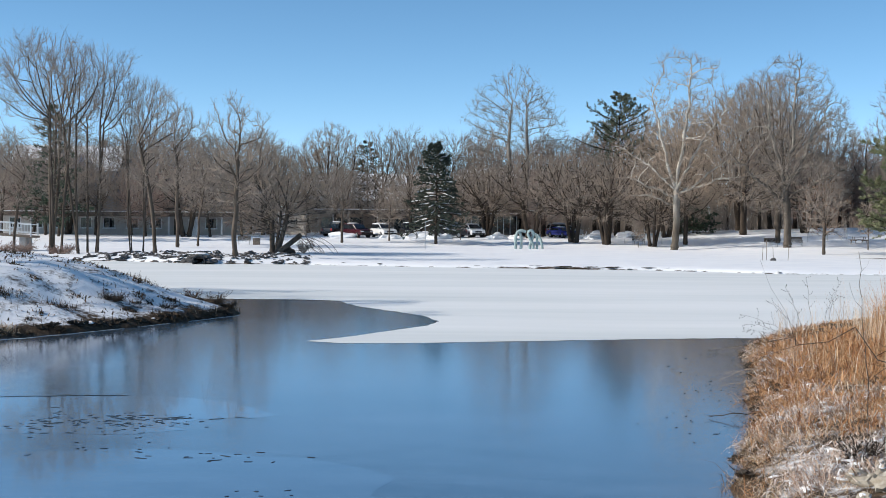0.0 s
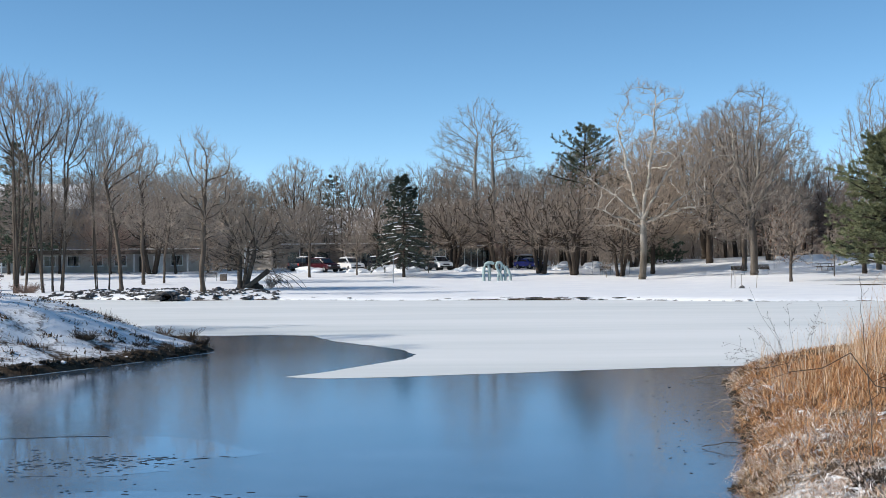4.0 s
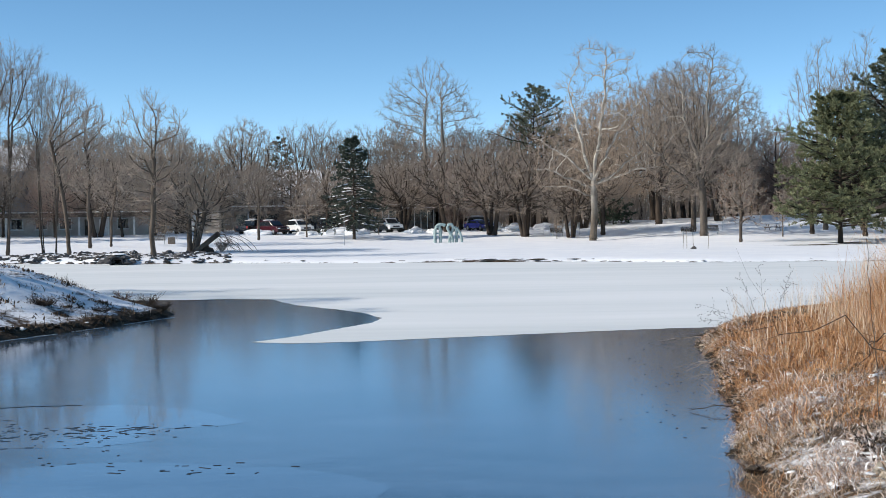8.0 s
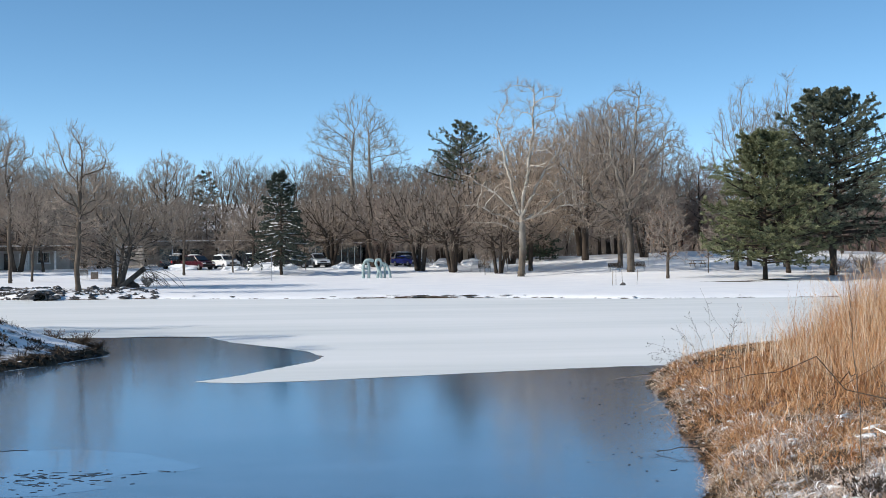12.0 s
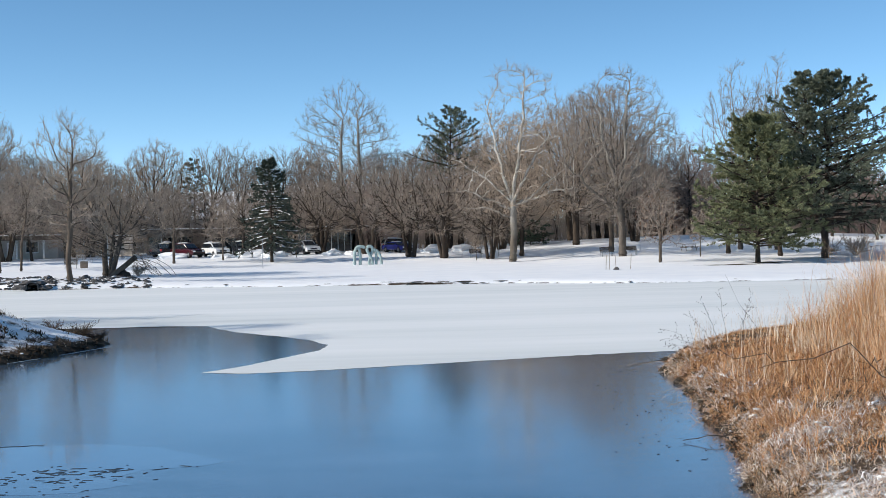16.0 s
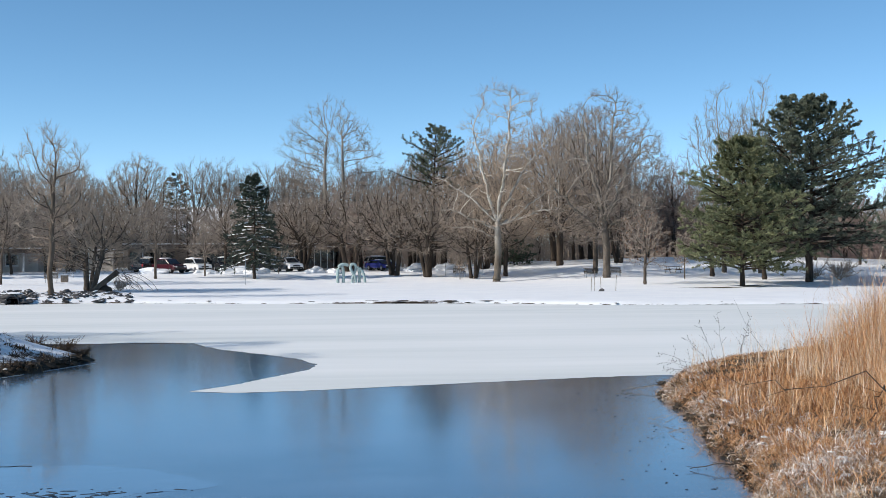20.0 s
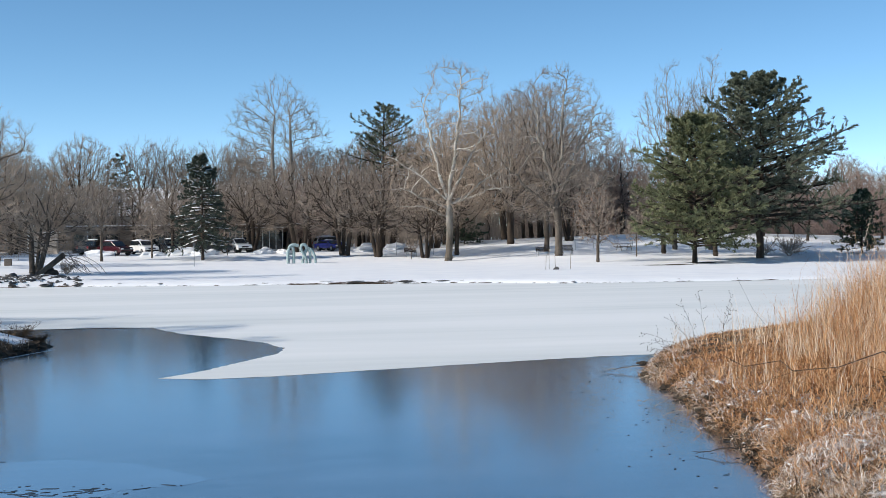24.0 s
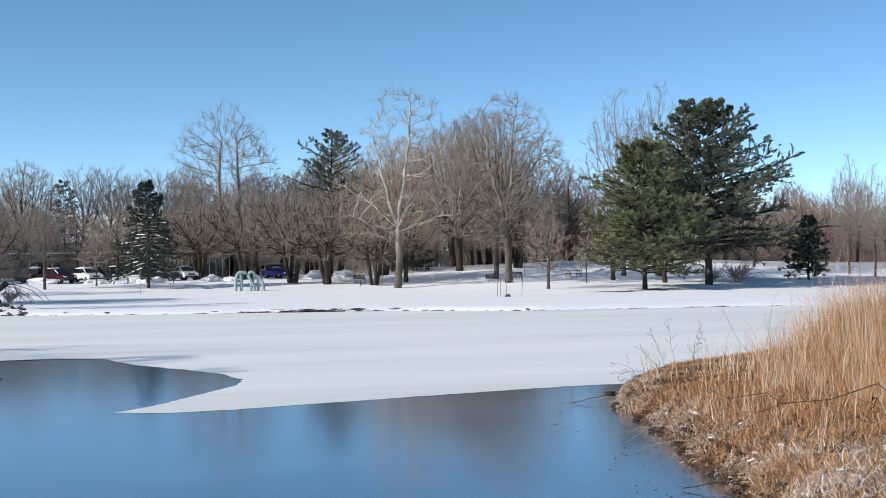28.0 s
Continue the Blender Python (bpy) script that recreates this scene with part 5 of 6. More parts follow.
# dark raised strip along the bay edge of the snow sheet
rim([(-10.4, 58.1), (-8.6, 57.7), (-6.4, 57.5), (-4.9, 57.0)], 0.16, WEED, "dark thin line along the edge of the snowy ice", 6)

# ---- things of the park ----
def box(sx, sy, sz, at=(0, 0, 0), bev=0.0, m=None):
    """A box of the given size with its foot's middle at a place, its edges bevelled."""
    bm = bmesh.new()
    bmesh.ops.create_cube(bm, size=1)
    bmesh.ops.scale(bm, vec=(sx, sy, sz), verts=bm.verts)
    if bev:
        bmesh.ops.bevel(bm, geom=bm.edges[:], offset=bev, segments=2, affect="EDGES", profile=0.5)
    bmesh.ops.translate(bm, vec=(at[0], at[1], at[2] + sz / 2), verts=bm.verts)
    if m:
        bm.transform(m)
    return bm


def rod(a, b, r, n=10, r2=None):
    a, b = Vector(a), Vector(b)
    bm = bmesh.new()
    bmesh.ops.create_cone(bm, cap_ends=True, segments=n, radius1=r, radius2=r if r2 is None else r2, depth=(b - a).length)
    bm.transform(Matrix.Translation((a + b) / 2) @ (b - a).to_track_quat("Z", "Y").to_matrix().to_4x4())
    return bm


def slab(profile, width, bev=0.0, y0=0.0):
    """A side profile in x and z, carried across y by a width."""
    bm = bmesh.new()
    f = bm.faces.new([bm.verts.new((x, y0 - width / 2, z)) for x, z in profile])
    r = bmesh.ops.extrude_face_region(bm, geom=[f])
    bmesh.ops.translate(bm, vec=(0, width, 0), verts=[v for v in r["geom"] if isinstance(v, bmesh.types.BMVert)])
    bmesh.ops.recalc_face_normals(bm, faces=bm.faces)
    if bev:
        bmesh.ops.bevel(bm, geom=bm.edges[:], offset=bev, segments=2, affect="EDGES", profile=0.5)
    return bm


def bent(points, r, n=10, closed=False):
    """A round tube along smooth bends, with rounded ends."""
    P = np.array(points, dtype=float)
    t = np.linspace(0, len(P) - 1, (len(P) - 1) * 6 + 1)
    Q = []
    for s in t:
        i = min(int(s), len(P) - 2)
        w = s - i
        p0, p1, p2, p3 = P[max(i - 1, 0)], P[i], P[i + 1], P[min(i + 2, len(P) - 1)]
        Q.append(0.5 * (2 * p1 + (p2 - p0) * w + (2 * p0 - 5 * p1 + 4 * p2 - p3) * w ** 2 + (3 * p1 - p0 - 3 * p2 + p3) * w ** 3))
    Q = np.array(Q)
    R = np.full(len(Q), r)
    R[0], R[-1] = r * 0.75, r * 0.75
    v, f = tubes(Q[None], R[None], n)
    me = mesh_of("tube", v, f)
    bm = bmesh.new()
    bm.from_mesh(me)
    bpy.data.meshes.remove(me)
    bmesh.ops.holes_fill(bm, edges=[e for e in bm.edges if e.is_boundary], sides=0)
    bmesh.ops.recalc_face_normals(bm, faces=bm.faces)
    for q in bm.faces:
        q.smooth = True
    return bm


PATINA = plain("pale_green_bronze", (0.33, 0.42, 0.41), 0.55, 0.0, 0.25, 3.0, 0.3)
TAN = plain("tan_rendered_wall", (0.52, 0.44, 0.36), 0.85, 0.0, 0.12, 3.0, 0.2)
RED = plain("dark_red_paint", (0.048, 0.005, 0.010), 0.25, 0.0, 0.1, 2.0, 0, 0.6)
WHITE = plain("white_paint", (0.78, 0.78, 0.77), 0.35, 0.0, 0.05, 2.0, 0, 0.5)
BLACK = plain("black_paint", (0.018, 0.02, 0.024), 0.25, 0.0, 0.2, 2.0, 0, 0.6)
BLUE = plain("blue_paint", (0.02, 0.03, 0.20), 0.25, 0.0, 0.1, 2.0, 0, 0.6)
SILVER = plain("silver_paint", (0.50, 0.51, 0.53), 0.3, 0.6, 0.05, 2.0, 0, 0.5)
GLASS = plain("dark_glass", (0.015, 0.02, 0.025), 0.06, 0.0, 0.1, 1.0, 0, 0.7)
TYRE = plain("black_rubber", (0.02, 0.02, 0.02), 0.85, 0.0, 0.2)
METAL = plain("grey_metal", (0.40, 0.41, 0.42), 0.4, 0.8, 0.1)
LAMP_WHITE = plain("clear_lamp", (0.75, 0.76, 0.78), 0.15, 0.0, 0.05)
LAMP_RED = plain("red_lamp", (0.35, 0.015, 0.015), 0.2, 0.0, 0.05)
WOOD = plain("weathered_wood", (0.20, 0.16, 0.125), 0.85, 0.0, 0.35, 7.0, 0.4)
DARK_WOOD = plain("dark_stained_wood", (0.075, 0.058, 0.045), 0.8, 0.0, 0.3, 7.0, 0.4)
WHITE_WOOD = plain("white_painted_wood", (0.72, 0.74, 0.74), 0.6, 0.0, 0.1, 5.0, 0.2)
SIDING = plain("pale_siding", (0.46, 0.44, 0.41), 0.7, 0.0, 0.12, 1.2, 0.2)
SIDING_BLUE = plain("grey_blue_siding", (0.22, 0.26, 0.30), 0.7, 0.0, 0.12, 1.2, 0.2)
BRICK = plain("tan_brick_wall", (0.27, 0.20, 0.155), 0.85, 0.0, 0.25, 5.0, 0.4)
FASCIA = plain("brown_fascia", (0.10, 0.08, 0.065), 0.7, 0.0, 0.2, 3.0, 0.2)
CONCRETE = plain("concrete", (0.36, 0.35, 0.33), 0.9, 0.0, 0.2, 4.0, 0.4)


def set_down(name, x, y, turn, label, cat, group="", lift=0.0):
    root = empty(name, pose(x, y, height(x, y) + lift, 0, 0, turn))
    return tagged(root, label, cat, group)


# abstract bronze: three bent tube figures
art = set_down("sculpture", 9.4, 142.4, 0, "abstract sculpture of thick pale green bent tubes", "sculpture")
part("arch", bent([(-1.5, 0, -0.1), (-1.53, 0, 0.7), (-1.48, 0, 1.45), (-1.2, 0, 1.9), (-0.75, 0, 1.98), (-0.38, 0, 1.86)], 0.18), PATINA, art)
part("leg", bent([(-0.92, 0.05, -0.1), (-0.9, 0.05, 0.7), (-0.93, 0, 1.35), (-1.05, 0, 1.8)], 0.17), PATINA, art)
part("cross_tube", bent([(-1.5, 0.02, 1.05), (-1.2, 0.02, 1.0), (-0.92, 0.03, 1.05)], 0.09), PATINA, art)
part("loop", bent([(0.05, 0, -0.1), (0.08, 0, 0.5), (0.3, 0.05, 1.1), (0.46, 0.05, 1.6), (0.3, 0, 1.98), (-0.05, 0, 1.95), (-0.16, -0.05, 1.6), (0.08, -0.08, 1.1), (0.38, -0.05, 0.55), (0.42, 0, -0.1)], 0.16), PATINA, art)
part("leaning_leg", bent([(0.82, 0.1, -0.1), (0.86, 0.1, 0.7), (0.8, 0.05, 1.35), (0.62, 0, 1.72)], 0.15), PATINA, art)
part("leaning_leg", bent([(1.42, -0.1, -0.1), (1.36, -0.1, 0.55), (1.15, 0, 1.2), (0.85, 0, 1.6)], 0.15), PATINA, art)

SUV = [(-2.3, 0.35), (-2.35, 0.75), (-2.3, 1.05), (1.0, 1.08), (2.15, 0.98), (2.35, 0.75), (2.35, 0.35)]
SUV_TOP = [(-2.22, 1.04), (-2.0, 1.62), (-1.7, 1.74), (0.0, 1.74), (0.35, 1.66), (1.15, 1.06)]
CAR_TOP = [(-1.9, 1.0), (-1.3, 1.36), (-0.9, 1.45), (0.1, 1.45), (0.4, 1.38), (1.15, 1.0)]
TRUCK_TOP = [(-0.75, 1.04), (-0.68, 1.72), (-0.5, 1.8), (0.45, 1.8), (0.7, 1.72), (1.3, 1.06)]


def vehicle(label, x, y, turn, paint, top, cat="car", low=0.0, snow=True):
    car = set_down("car" if cat == "car" else "pickup_truck", x, y, turn, label, cat, "parked cars")
    part("body", slab([(px, pz - low * (pz > 0.5)) for px, pz in SUV], 1.86, 0.07), paint, car)
    up = [(px, pz - low) for px, pz in top]
    part("cabin", slab(up, 1.55, 0.06), paint, car)
    mid = sum(px for px, _ in up) / len(up)
    zl, zh = 1.10 - low, max(pz for _, pz in up) - 0.12
    inner = [(px + (0.10 if px < mid else -0.10), min(max(pz, zl), zh)) for px, pz in up]
    for s in (-1, 1):
        part("side_window", slab(inner, 0.03, 0, s * 0.785), GLASS, car)
    ends = sorted(up)
    for (ax, az), (bx, bz), nm in ((ends[-1], ends[-2], "windscreen"), (ends[0], ends[1], "rear_window")):
        a, b = Vector((ax, 0, az + 0.06)), Vector((bx, 0, bz - 0.04))
        d = (b - a)
        n = Vector((d.z, 0, -d.x)).normalized() * (1 if nm == "windscreen" else -1) * 0.02
        bm = bmesh.new()
        quad = [bm.verts.new(v) for v in ((a.x + n.x, -0.70, a.z + n.z), (a.x + n.x, 0.70, a.z + n.z), (b.x + n.x, 0.64, b.z + n.z), (b.x + n.x, -0.64, b.z + n.z))]
        bm.faces.new(quad)
        r = bmesh.ops.extrude_face_region(bm, geom=bm.faces[:])
        bmesh.ops.translate(bm, vec=n * 0.6, verts=[v for v in r["geom"] if isinstance(v, bmesh.types.BMVert)])
        part(nm, bm, GLASS, car)
    for wx in (-1.4, 1.45):
        for s in (-1, 1):
            tyre = part("wheel", rod((wx, s * 0.60, 0.34), (wx, s * 0.95, 0.34), 0.34, 18), TYRE, car)
            part("rim", rod((wx, s * 0.90, 0.34), (wx, s * 0.965, 0.34), 0.21, 14), METAL, tyre)
    for s in (-1, 1):
        part("headlight", box(0.10, 0.36, 0.16, (2.31, s * 0.66, 0.70 - low), 0.03), LAMP_WHITE, car)
        part("tail_light", box(0.08, 0.22, 0.30, (-2.31, s * 0.74, 0.72 - low), 0.02), LAMP_RED, car)
        part("wing_mirror", box(0.12, 0.22, 0.14, (0.85, s * 0.98, 1.08 - low), 0.03), paint, car)
    part("grille", box(0.05, 0.9, 0.20, (2.335, 0, 0.62 - low), 0.02), BLACK, car)
    part("bumper", box(0.16, 1.7, 0.20, (2.33, 0, 0.36), 0.05), TYRE, car)
    if snow:
        cap = part("roof_snow", lump(int(x * 7), 0.5 * (up[3][0] - up[2][0]), 0.68, 0.10, 0.3), SNOW, car)
        cap.location = ((up[2][0] + up[3][0]) / 2, 0, max(pz for _, pz in up) + 0.02)
    return car


vehicle("dark red sport utility vehicle with snow on its roof", -10.9, 162.2, -52, RED, SUV_TOP)
vehicle("dark pickup truck parked close to the red vehicle", -13.6, 165.5, 60, BLACK, TRUCK_TOP, "truck")
vehicle("white sport utility vehicle seen from the front", -7.6, 163.6, -65, WHITE, SUV_TOP)
vehicle("dark car half hidden by the snow piles", -4.4, 166, -80, BLACK, SUV_TOP)
vehicle("black pickup truck parked behind a pile of snow", 0.6, 163.5, 175, BLACK, TRUCK_TOP, "truck")
vehicle("white sport utility vehicle parked by the trees", 3.6, 164.5, -70, WHITE, SUV_TOP, snow=False)
vehicle("bright blue low car parked behind the sculpture", 15.1, 165, -62, BLUE, CAR_TOP, low=0.12)
vehicle("silver car standing behind the blue one", 15.8, 169.5, 10, SILVER, SUV_TOP)

# heaps of ploughed snow at the car park
for i, (x, y, a, b, h) in enumerate(((-12.6, 160.5, 1.6, 1.0, 0.7), (-6.6, 160, 1.5, 0.9, 0.55), (-2.6, 160.6, 2.2, 1.2, 0.9), (-0.4, 159.8, 1.8, 1.0, 0.8), (6.6, 160.5, 1.6, 0.9, 0.6), (19.6, 163.5, 3.8, 1.4, 0.8), (23.4, 165, 3.0, 1.4, 0.7), (9.0, 161, 1.4, 0.8, 0.5))):
    ob = part("snow_mound", lump(i + 500, a, b, h, 0.5, 3), SNOW)
    ob.matrix_world = pose(x, y, height(x, y), 0, 0, 13 * i)
    tagged(ob, "pile of ploughed snow beside the car park", "snow pile", "snow piles")


# ---- buildings ----
def window(parent, x, y, z, w, h, frame_mat=WHITE_WOOD):
    fr = part("window", box(w + 0.16, 0.10, h + 0.16, (x, y, z - 0.08), 0.01), frame_mat, parent)
    part("pane", box(w / 2 - 0.04, 0.05, h, (x - w / 4, y - 0.05, z)), GLASS, fr)
    part("pane", box(w / 2 - 0.04, 0.05, h, (x + w / 4, y - 0.05, z)), GLASS, fr)
    part("sill", box(w + 0.3, 0.22, 0.08, (x, y - 0.08, z - 0.16), 0.01), frame_mat, fr)


def gable_roof(parent, x0, x1, y0, y1, eave, ridge, over=0.5, mat=SNOW):
    ym = (y0 + y1) / 2
    prof = [(y0 - over, eave - 0.15), (ym, ridge), (y1 + over, eave - 0.15), (y1 + over, eave - 0.4), (ym, ridge - 0.28), (y0 - over, eave - 0.4)]
    bm = slab(prof, x1 - x0 + 2 * over)
    bm.transform(Matrix(((0, 1, 0, (x0 + x1) / 2), (1, 0, 0, 0), (0, 0, 1, 0), (0, 0, 0, 1))))
    bmesh.ops.recalc_face_normals(bm, faces=bm.faces)
    return part("roof", bm, mat, parent, "roof under snow")


def low_block(name, label, x0, x1, y, deep, h, wall, z_off=0.0):
    b = set_down(name, (x0 + x1) / 2, y, 0, label, "building", "park buildings", z_off)
    w = x1 - x0
    part("wall", box(w, deep, h + 0.4, (0, deep / 2, -0.4)), wall, b)
    part("fascia", box(w + 1.4, deep + 2.2, 0.55, (0, deep / 2 - 0.6, h), 0.03), FASCIA, b)
    part("roof", box(w + 1.2, deep + 2.0, 0.14, (0, deep / 2 - 0.6, h + 0.555), 0.04), SNOW, b, "flat roof under snow")
    return b


hall = low_block("pavilion", "low flat-roofed brown building with a glazed front", -17, 12, 178, 9, 2.9, BRICK)
for i in range(14):
    x = -13.5 + 2.0 * i
    if i not in (3, 7):
        g = part("window", box(1.6, 0.08, 2.1, (x, -0.03, 0.35), 0.01), FASCIA, hall)
        part("pane", box(1.45, 0.05, 1.95, (x, -0.08, 0.43)), GLASS, g)
    part("post", box(0.16, 0.16, 2.95, (x + 1.0, -1.5, -0.05), 0.01), WHITE_WOOD if i % 3 == 0 else FASCIA, hall)
sign_wall = set_down("sign_wall", -20.2, 171.0, -38, "tan wall with dark letters beside a white column", "sign", lift=0.0)
part("panel", box(4.2, 0.3, 2.6, (0.4, 0.2, 0.1), 0.02), TAN, sign_wall)
part("column", box(0.5, 0.5, 3.2, (-1.75, -0.1, -0.1), 0.02), WHITE_WOOD, sign_wall)
part("cap", box(4.6, 0.5, 0.12, (0.4, 0.2, 2.7), 0.02), SNOW, sign_wall)
words = bpy.data.curves.new("letters", "FONT")
words.body, words.size, words.extrude, words.align_x = "red", 1.25, 0.03, "CENTER"
words.materials.append(BLACK)
letters = new("letters", words)
deps = bpy.context.evaluated_depsgraph_get()
letter_mesh = bpy.data.meshes.new_from_object(letters.evaluated_get(deps))
bpy.data.objects.remove(letters)
for o_name in ("letters",):
    lt = part(o_name, letter_mesh, BLACK, sign_wall)
    lt.matrix_basis = pose(0.35, 0.02, 1.45, 90, 0, 0)

# glazed entrance behind the sculpture
porch = set_down("glass_porch", 6.3, 172.0, 0, "glazed entrance with dark panes between slim grey posts", "building", "park buildings")
part("roof", box(7.4, 3.2, 0.22, (0, 1.4, 2.75), 0.03), FASCIA, porch)
part("roof_snow", box(7.2, 3.0, 0.12, (0, 1.4, 2.975), 0.04), SNOW, porch)
part("back_wall", box(7.0, 0.2, 2.9, (0, 2.8, -0.15)), BRICK, porch)
for i in range(9):
    part("post", box(0.09, 0.12, 2.9, (-3.4 + 0.85 * i, 0, -0.15), 0.01), METAL, porch)
    if i < 8:
        pane = part("pane", box(0.755, 0.03, 2.45, (-2.975 + 0.85 * i, 0.02, 0.25)), GLASS, porch)
part("sill", box(6.8, 0.2, 0.3, (0, 0.02, -0.1), 0.01), METAL, porch)

white_house = low_block("long_building", "long low white building with doors and dark windows", -58, -27, 168, 8, 2.35, SIDING)
for i, x in enumerate((-13, -10.2, -7.0, -3.8, -0.8, 2.2, 5.2, 12.4)):
    window(white_house, x, -0.05, 0.9, 1.4, 1.2)
for x, m in ((8.1, DARK_WOOD), (9.9, WHITE)):
    d = part("door", box(1.0, 0.10, 2.05, (x, -0.05, 0.0), 0.01), m, white_house)
    part("pane", box(0.55, 0.04, 0.7, (x, -0.11, 1.15)), GLASS, d)
    part("handle", box(0.05, 0.08, 0.14, (x + 0.4, -0.13, 0.95), 0.01), METAL, d)
for x in (7.2, 10.8, 14.0, -1.8):
    part("post", box(0.22, 0.22, 2.6, (x, -1.4, 0.0), 0.01), WHITE_WOOD, white_house)

house = set_down("house", -54, 184, 0, "tall grey-blue house with snow on its gabled roof", "house", "houses")
part("wall", box(15, 9, 9.6, (0, 4.5, -0.5)), SIDING_BLUE, house)
gable_roof(house, -7.5, 7.5, 0, 9, 9.2, 12.6)
cross = part("gable_wall", slab([(-3.2, 8.0), (3.2, 8.0), (3.2, 9.0), (0, 12.0), (-3.2, 9.0)], 3.0, 0, 0.6), SIDING_BLUE, house)
for s in (-1, 1):
    part("gable_roof", slab([(0, 12.35), (s * 3.7, 8.9), (s * 3.7, 8.6), (0, 12.05)], 3.6, 0, 0.5), SNOW, house, "roof slope under snow")
for z in (1.0, 4.2, 7.0):
    for x in (-5.5, -2.0, 2.0, 5.5):
        window(house, x, -0.05 if z < 7 or abs(x) > 3 else -0.05, z, 1.2, 1.4)
part("chimney", box(0.9, 0.9, 2.4, (4.5, 4.5, 11.0), 0.02), BRICK, house)

for x, y, w, ea, ri, wall in ((-11.5, 206, 22, 5.4, 9.4, SIDING), (12, 214, 18, 6.4, 10.6, SIDING), (-36, 200, 18, 5.0, 8.4, SIDING_BLUE), (62, 205, 14, 3.2, 6.0, SIDING)):
    ap = set_down("apartment_house", x, y, 0, "pale apartment house with a broad snow-covered roof", "house", "houses")
    part("wall", box(w, 10, ea + 0.2, (0, 5, -0.6)), wall, ap)
    gable_roof(ap, -w / 2, w / 2, 0, 10, ea, ri, 0.6)
    for z in (0.9, 3.7):
        n = int(w / 3.2)
        for i in range(n):
            if z + 1.6 < ea:
                window(ap, -w / 2 + (i + 0.5) * w / n, -0.05, z, 1.4, 1.3)

# white footbridge with a slatted rail
bridge = set_down("footbridge", -47.6, 123, 0, "white wooden footbridge with a slatted rail", "bridge", lift=0.55)
part("deck", slab([(-9, 0.9), (-4, 1.25), (0, 1.4), (4, 1.25), (9, 0.9), (9, 0.72), (4, 1.05), (0, 1.2), (-4, 1.05), (-9, 0.72)], 2.2), WOOD, bridge)


def deck_z(x):
    return 0.9 + 0.5 * (1 - (x / 9) ** 2)


for s in (-1.05, 1.05):
    for i in range(10):
        x = -8.8 + 1.955 * i
        part("post", box(0.12, 0.12, 1.25, (x, s, deck_z(x) - 0.1), 0.01), WHITE_WOOD, bridge)
    for k in range(9):
        x0, x1 = -8.8 + 1.955 * k, -8.8 + 1.955 * (k + 1)
        for dz in (0.25, 1.02):
            part("rail", rod((x0, s, deck_z(x0) + dz), (x1, s, deck_z(x1) + dz), 0.05, 6), WHITE_WOOD, bridge)
        if s < 0:
            for j in range(1, 7):
                x = x0 + (x1 - x0) * j / 7
                part("baluster", box(0.05, 0.05, 0.78, (x, s, deck_z(x) + 0.25)), WHITE_WOOD, bridge)
for x in (-8, 8):
    part("pier", box(0.6, 2.0, 2.0, (x, 0, -1.1), 0.03), CONCRETE, bridge)


# benches, a picnic table, a grill, posts and stakes
def bench(x, y, turn, label, wood=DARK_WOOD):
    b = set_down("bench", x, y, turn, label, "bench", "benches")
    for i in range(4):
        part("seat_slat", box(1.45, 0.10, 0.035, (0, -0.22 + 0.13 * i, 0.43), 0.008), wood, b)
    for i in range(4):
        part("back_slat", box(1.45, 0.03, 0.10, (0, 0.27 + 0.025 * i, 0.52 + 0.125 * i), 0.008), wood, b)
    for s in (-1, 1):
        part("leg", box(0.06, 0.06, 0.46, (s * 0.60, -0.2, -0.03), 0.01), METAL, b)
        part("leg", rod((s * 0.60, 0.22, -0.03), (s * 0.60, 0.36, 1.0), 0.03, 6), METAL, b)
        part("armrest", box(0.06, 0.5, 0.04, (s * 0.66, 0.0, 0.62), 0.01), wood, b)
        part("arm_post", box(0.05, 0.05, 0.24, (s * 0.66, -0.2, 0.42)), METAL, b)
    return b


bench(35.0, 138.6, 5, "dark slatted park bench beside a tree trunk in snow")
bench(37.3, 137.4, -4, "dark slatted park bench beside a tree trunk in snow")
bench(-22.6, 147, 8, "weathered park bench in the snow near the rocks", WOOD)
bench(22.6, 150.2, 12, "dark slatted park bench low in the snow")
grill = set_down("litter_bin", -21.2, 147, 0, "grey square litter bin next to the bench", "bin")
part("bin_body", box(0.75, 0.6, 0.75, (0, 0, 0.0), 0.04), WOOD, grill)
part("lid", box(0.85, 0.7, 0.07, (0, 0, 0.75), 0.02), SNOW, grill)
table = set_down("picnic_table", 45.6, 142.4, 10, "wooden picnic table with snow on its top", "table")
for i in range(5):
    part("top_board", box(1.9, 0.14, 0.04, (0, -0.31 + 0.155 * i, 0.71), 0.008), WOOD, table)
for s in (-1, 1):
    for k in (0, 1):
        part("seat_board", box(1.9, 0.13, 0.04, (0, s * (0.62 + 0.145 * k), 0.42), 0.008), WOOD, table)
        part("leg", rod(((k - 0.5) * 1.3, s * 0.62, -0.02), ((k - 0.5) * 1.3, s * 0.2, 0.70), 0.035, 6), WOOD, table)
    part("crossbeam", box(0.06, 1.5, 0.09, (s * 0.65, 0, 0.33)), WOOD, table)
part("table_snow", lump(601, 0.9, 0.36, 0.06, 0.3), SNOW, table).location = (0, 0, 0.77)


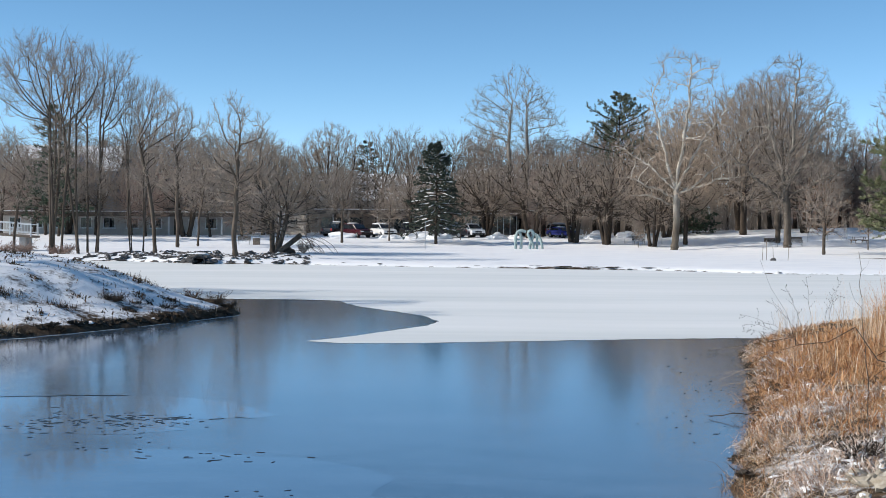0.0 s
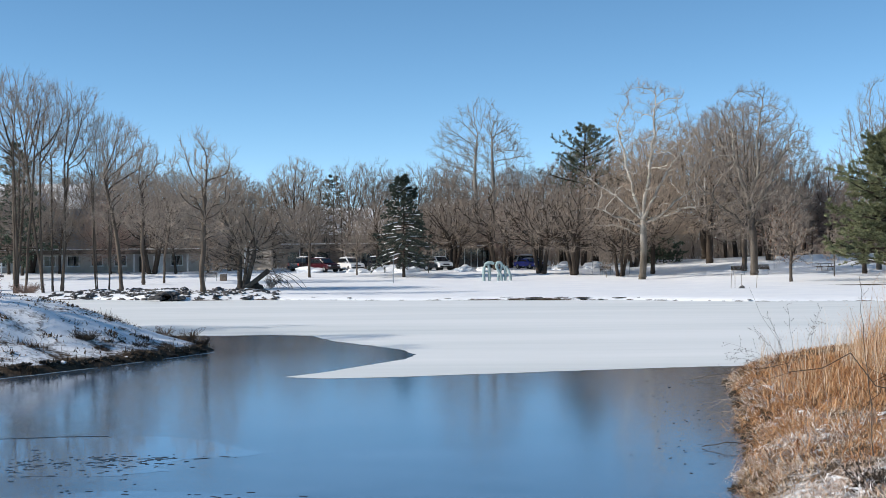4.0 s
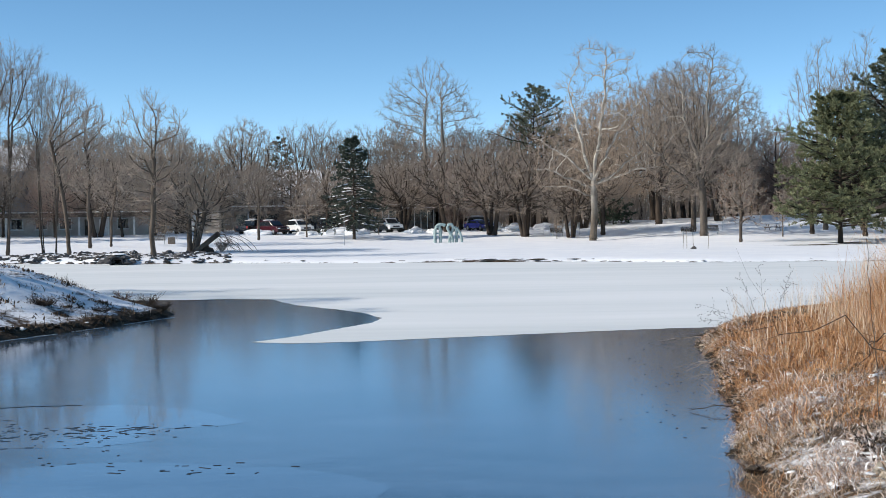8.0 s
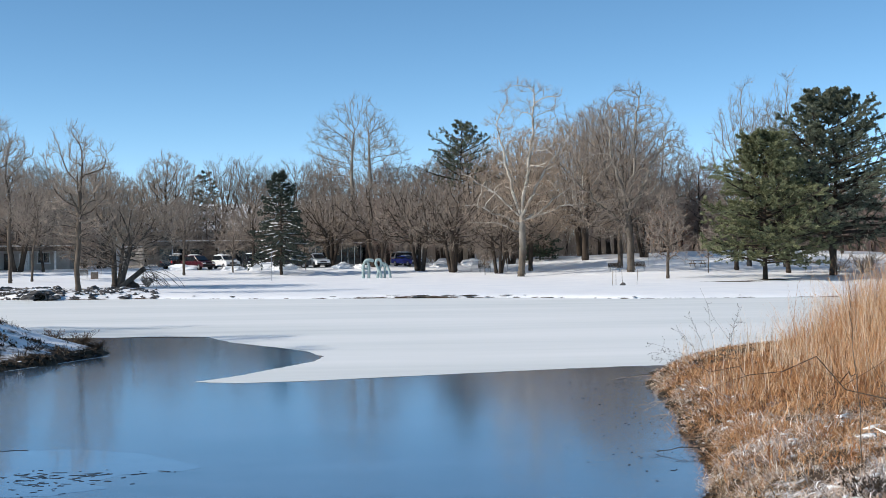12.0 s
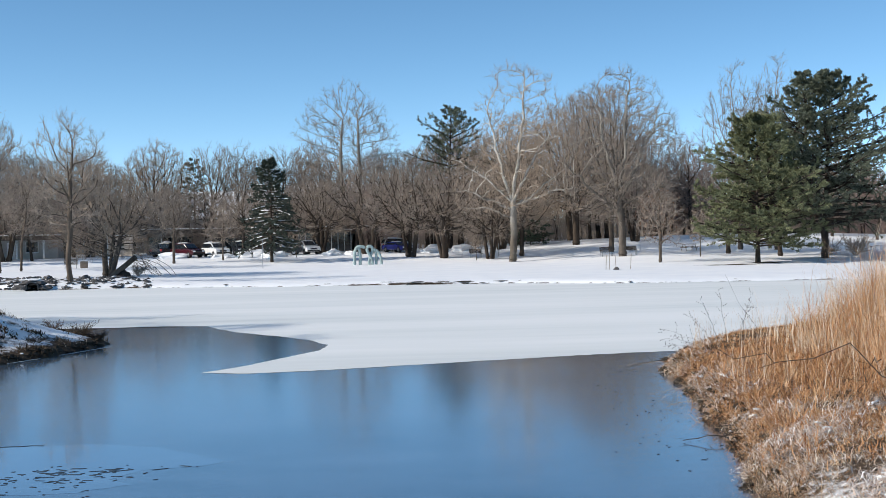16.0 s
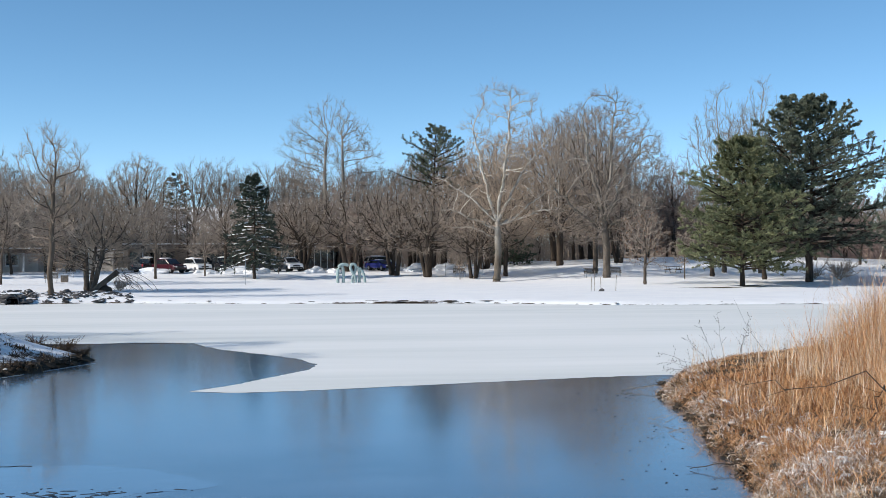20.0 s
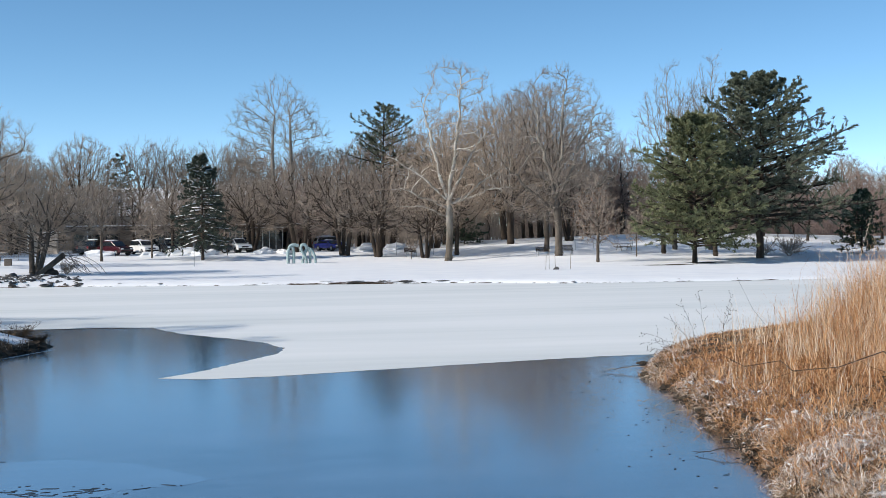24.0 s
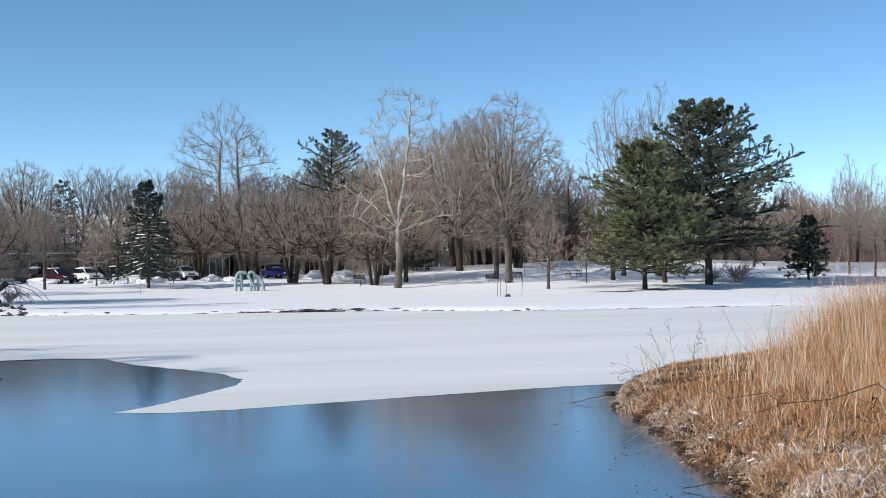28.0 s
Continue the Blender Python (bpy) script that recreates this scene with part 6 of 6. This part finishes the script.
def stake(x, y, h, label, r=0.025, mat=METAL, lean=0.0, name="stake", group="stakes"):
    b = set_down(name, x, y, 0, label, "post", group)
    part("pole", rod((0, 0, -0.2), (lean * h, 0, h), r, 8), mat, b)
    part("cap", rod((lean * h, 0, h), (lean * h, 0, h + 0.03), r * 1.25, 8), mat, b)
    return b


stake(-2.0, 138.9, 2.9, "tall thin grey marker post in the snow", 0.035, name="marker_post")
for x, y, h, l in ((26.5, 108.4, 1.2, 0.05), (27.1, 109.4, 1.7, 0.0), (28.7, 108.6, 1.3, 0.06), (27.9, 110.2, 1.1, -0.05)):
    stake(x, y, h, "thin wooden stake round a young plant", 0.022, WOOD, l)
ob = part("rock", lump(610, 0.28, 0.2, 0.22, 0.5), ROCK)
ob.matrix_world = pose(27.4, 108.3, height(27.4, 108.3) + 0.03)
tagged(ob, "small dark rock lying in the snow", "rock")
for i, (x, y) in enumerate(((21.4, 153), (22.6, 153.2), (23.8, 153.5), (25.6, 152), (27.2, 152.4), (28.6, 152.8), (41, 146), (43.5, 147), (46, 148), (49, 149))):
    stake(x, y, 1.5 + 0.1 * (i % 3), "thin metal fence stake in the snow", 0.028)

# culvert in the rocky shore
pipe = tagged(empty("culvert", pose(-18.8, 99.6, -0.12)), "dark round drain pipe among the shore rocks", "pipe")
n = 20
bm = bmesh.new()
rings = []
for r, y in ((0.50, 2.2), (0.50, -0.25), (0.42, -0.25), (0.42, 2.0)):
    rings.append([bm.verts.new((math.cos(a) * r, y, 0.30 + math.sin(a) * r)) for a in (2 * math.pi * i / n for i in range(n))])
for a, b in zip(rings, rings[1:]):
    for i in range(n):
        bm.faces.new((a[i], a[(i + 1) % n], b[(i + 1) % n], b[i]))
bm.faces.new(rings[-1])
bmesh.ops.recalc_face_normals(bm, faces=bm.faces)
part("pipe", bm, BLACK, pipe)
part("headwall_stone", lump(620, 0.95, 0.6, 0.30, 0.4), ROCK, pipe).location = (-0.1, 0.9, 0.62)
part("headwall_snow", lump(621, 0.8, 0.5, 0.10, 0.6), SNOW, pipe).location = (-0.2, 1.0, 0.88)

for i, (px, py, r) in enumerate(((-0.75, 0.1, 0.3), (-1.1, 0.4, 0.34), (0.72, 0.05, 0.26), (1.05, 0.4, 0.3), (-0.55, 0.5, 0.28), (0.5, 0.55, 0.25))):
    part("headwall_stone", lump(640 + i, r * 1.3, r, r * 0.8, 0.5), ROCK, pipe).location = (px, py, 0.3)

# a thick leaning limb and its drooping branches by the spreading tree
limb = set_down("fallen_limb", -15.2, 119.5, 0, "thick broken limb propped over the snow", "branch")
part("log", bent([(-0.4, 0, -0.1), (0.5, 0, 0.55), (1.4, 0.1, 1.25), (2.0, 0.1, 1.75)], 0.24), BARK, limb)
wig = random.Random(29)
for i in range(9):
    reach, top = wig.uniform(1.2, 4.2), wig.uniform(1.3, 2.2)
    pts = [(1.3 + 0.06 * i, 0.05, 1.3 + 0.04 * i)]
    for j in range(1, 6):
        u = j / 5
        pts.append((1.4 + reach * u + wig.gauss(0, 0.10), wig.gauss(0, 0.25) * u, 1.4 + (top - 1.4) * 4 * u * (1 - u) * 0.8 - 1.35 * u * u + wig.gauss(0, 0.07)))
    twig = part("drooping_branch", bent(pts, wig.uniform(0.012, 0.024), 5), BARK, limb)
    for j in (2, 3, 4):
        x0, y0, z0 = pts[j]
        part("side_twig", bent([(x0, y0, z0), (x0 + wig.uniform(0.1, 0.4), y0, z0 - 0.2), (x0 + wig.uniform(0.2, 0.7), y0, max(0.0, z0 - wig.uniform(0.4, 0.9)))], 0.009, 4), BARK, twig)
part("root_stub", lump(630, 0.6, 0.5, 0.5, 0.5), BARK_DARK, limb).location = (0.9, 0.2, 0.1)
# russet leaves still on the small tree
rng = np.random.default_rng(8)
n = 700
a, rr, zz = rng.uniform(0, 6.28, n), np.sqrt(rng.random(n)), rng.uniform(2.0, 7.2, n)
w = 2.6 * np.sin(np.pi * np.clip((zz - 1.2) / 7.4, 0, 1)) ** 0.7
C = np.stack([np.cos(a) * rr * w, np.sin(a) * rr * w, zz], -1)
v, f = tufts(C, rng.normal(0, 1, (n, 3)), rng, 1, 0.13, 0.04, 0.6)
tagged(part("leaves", mesh_of("leaves", v, f), LEAF, leafy), kind="stuff")
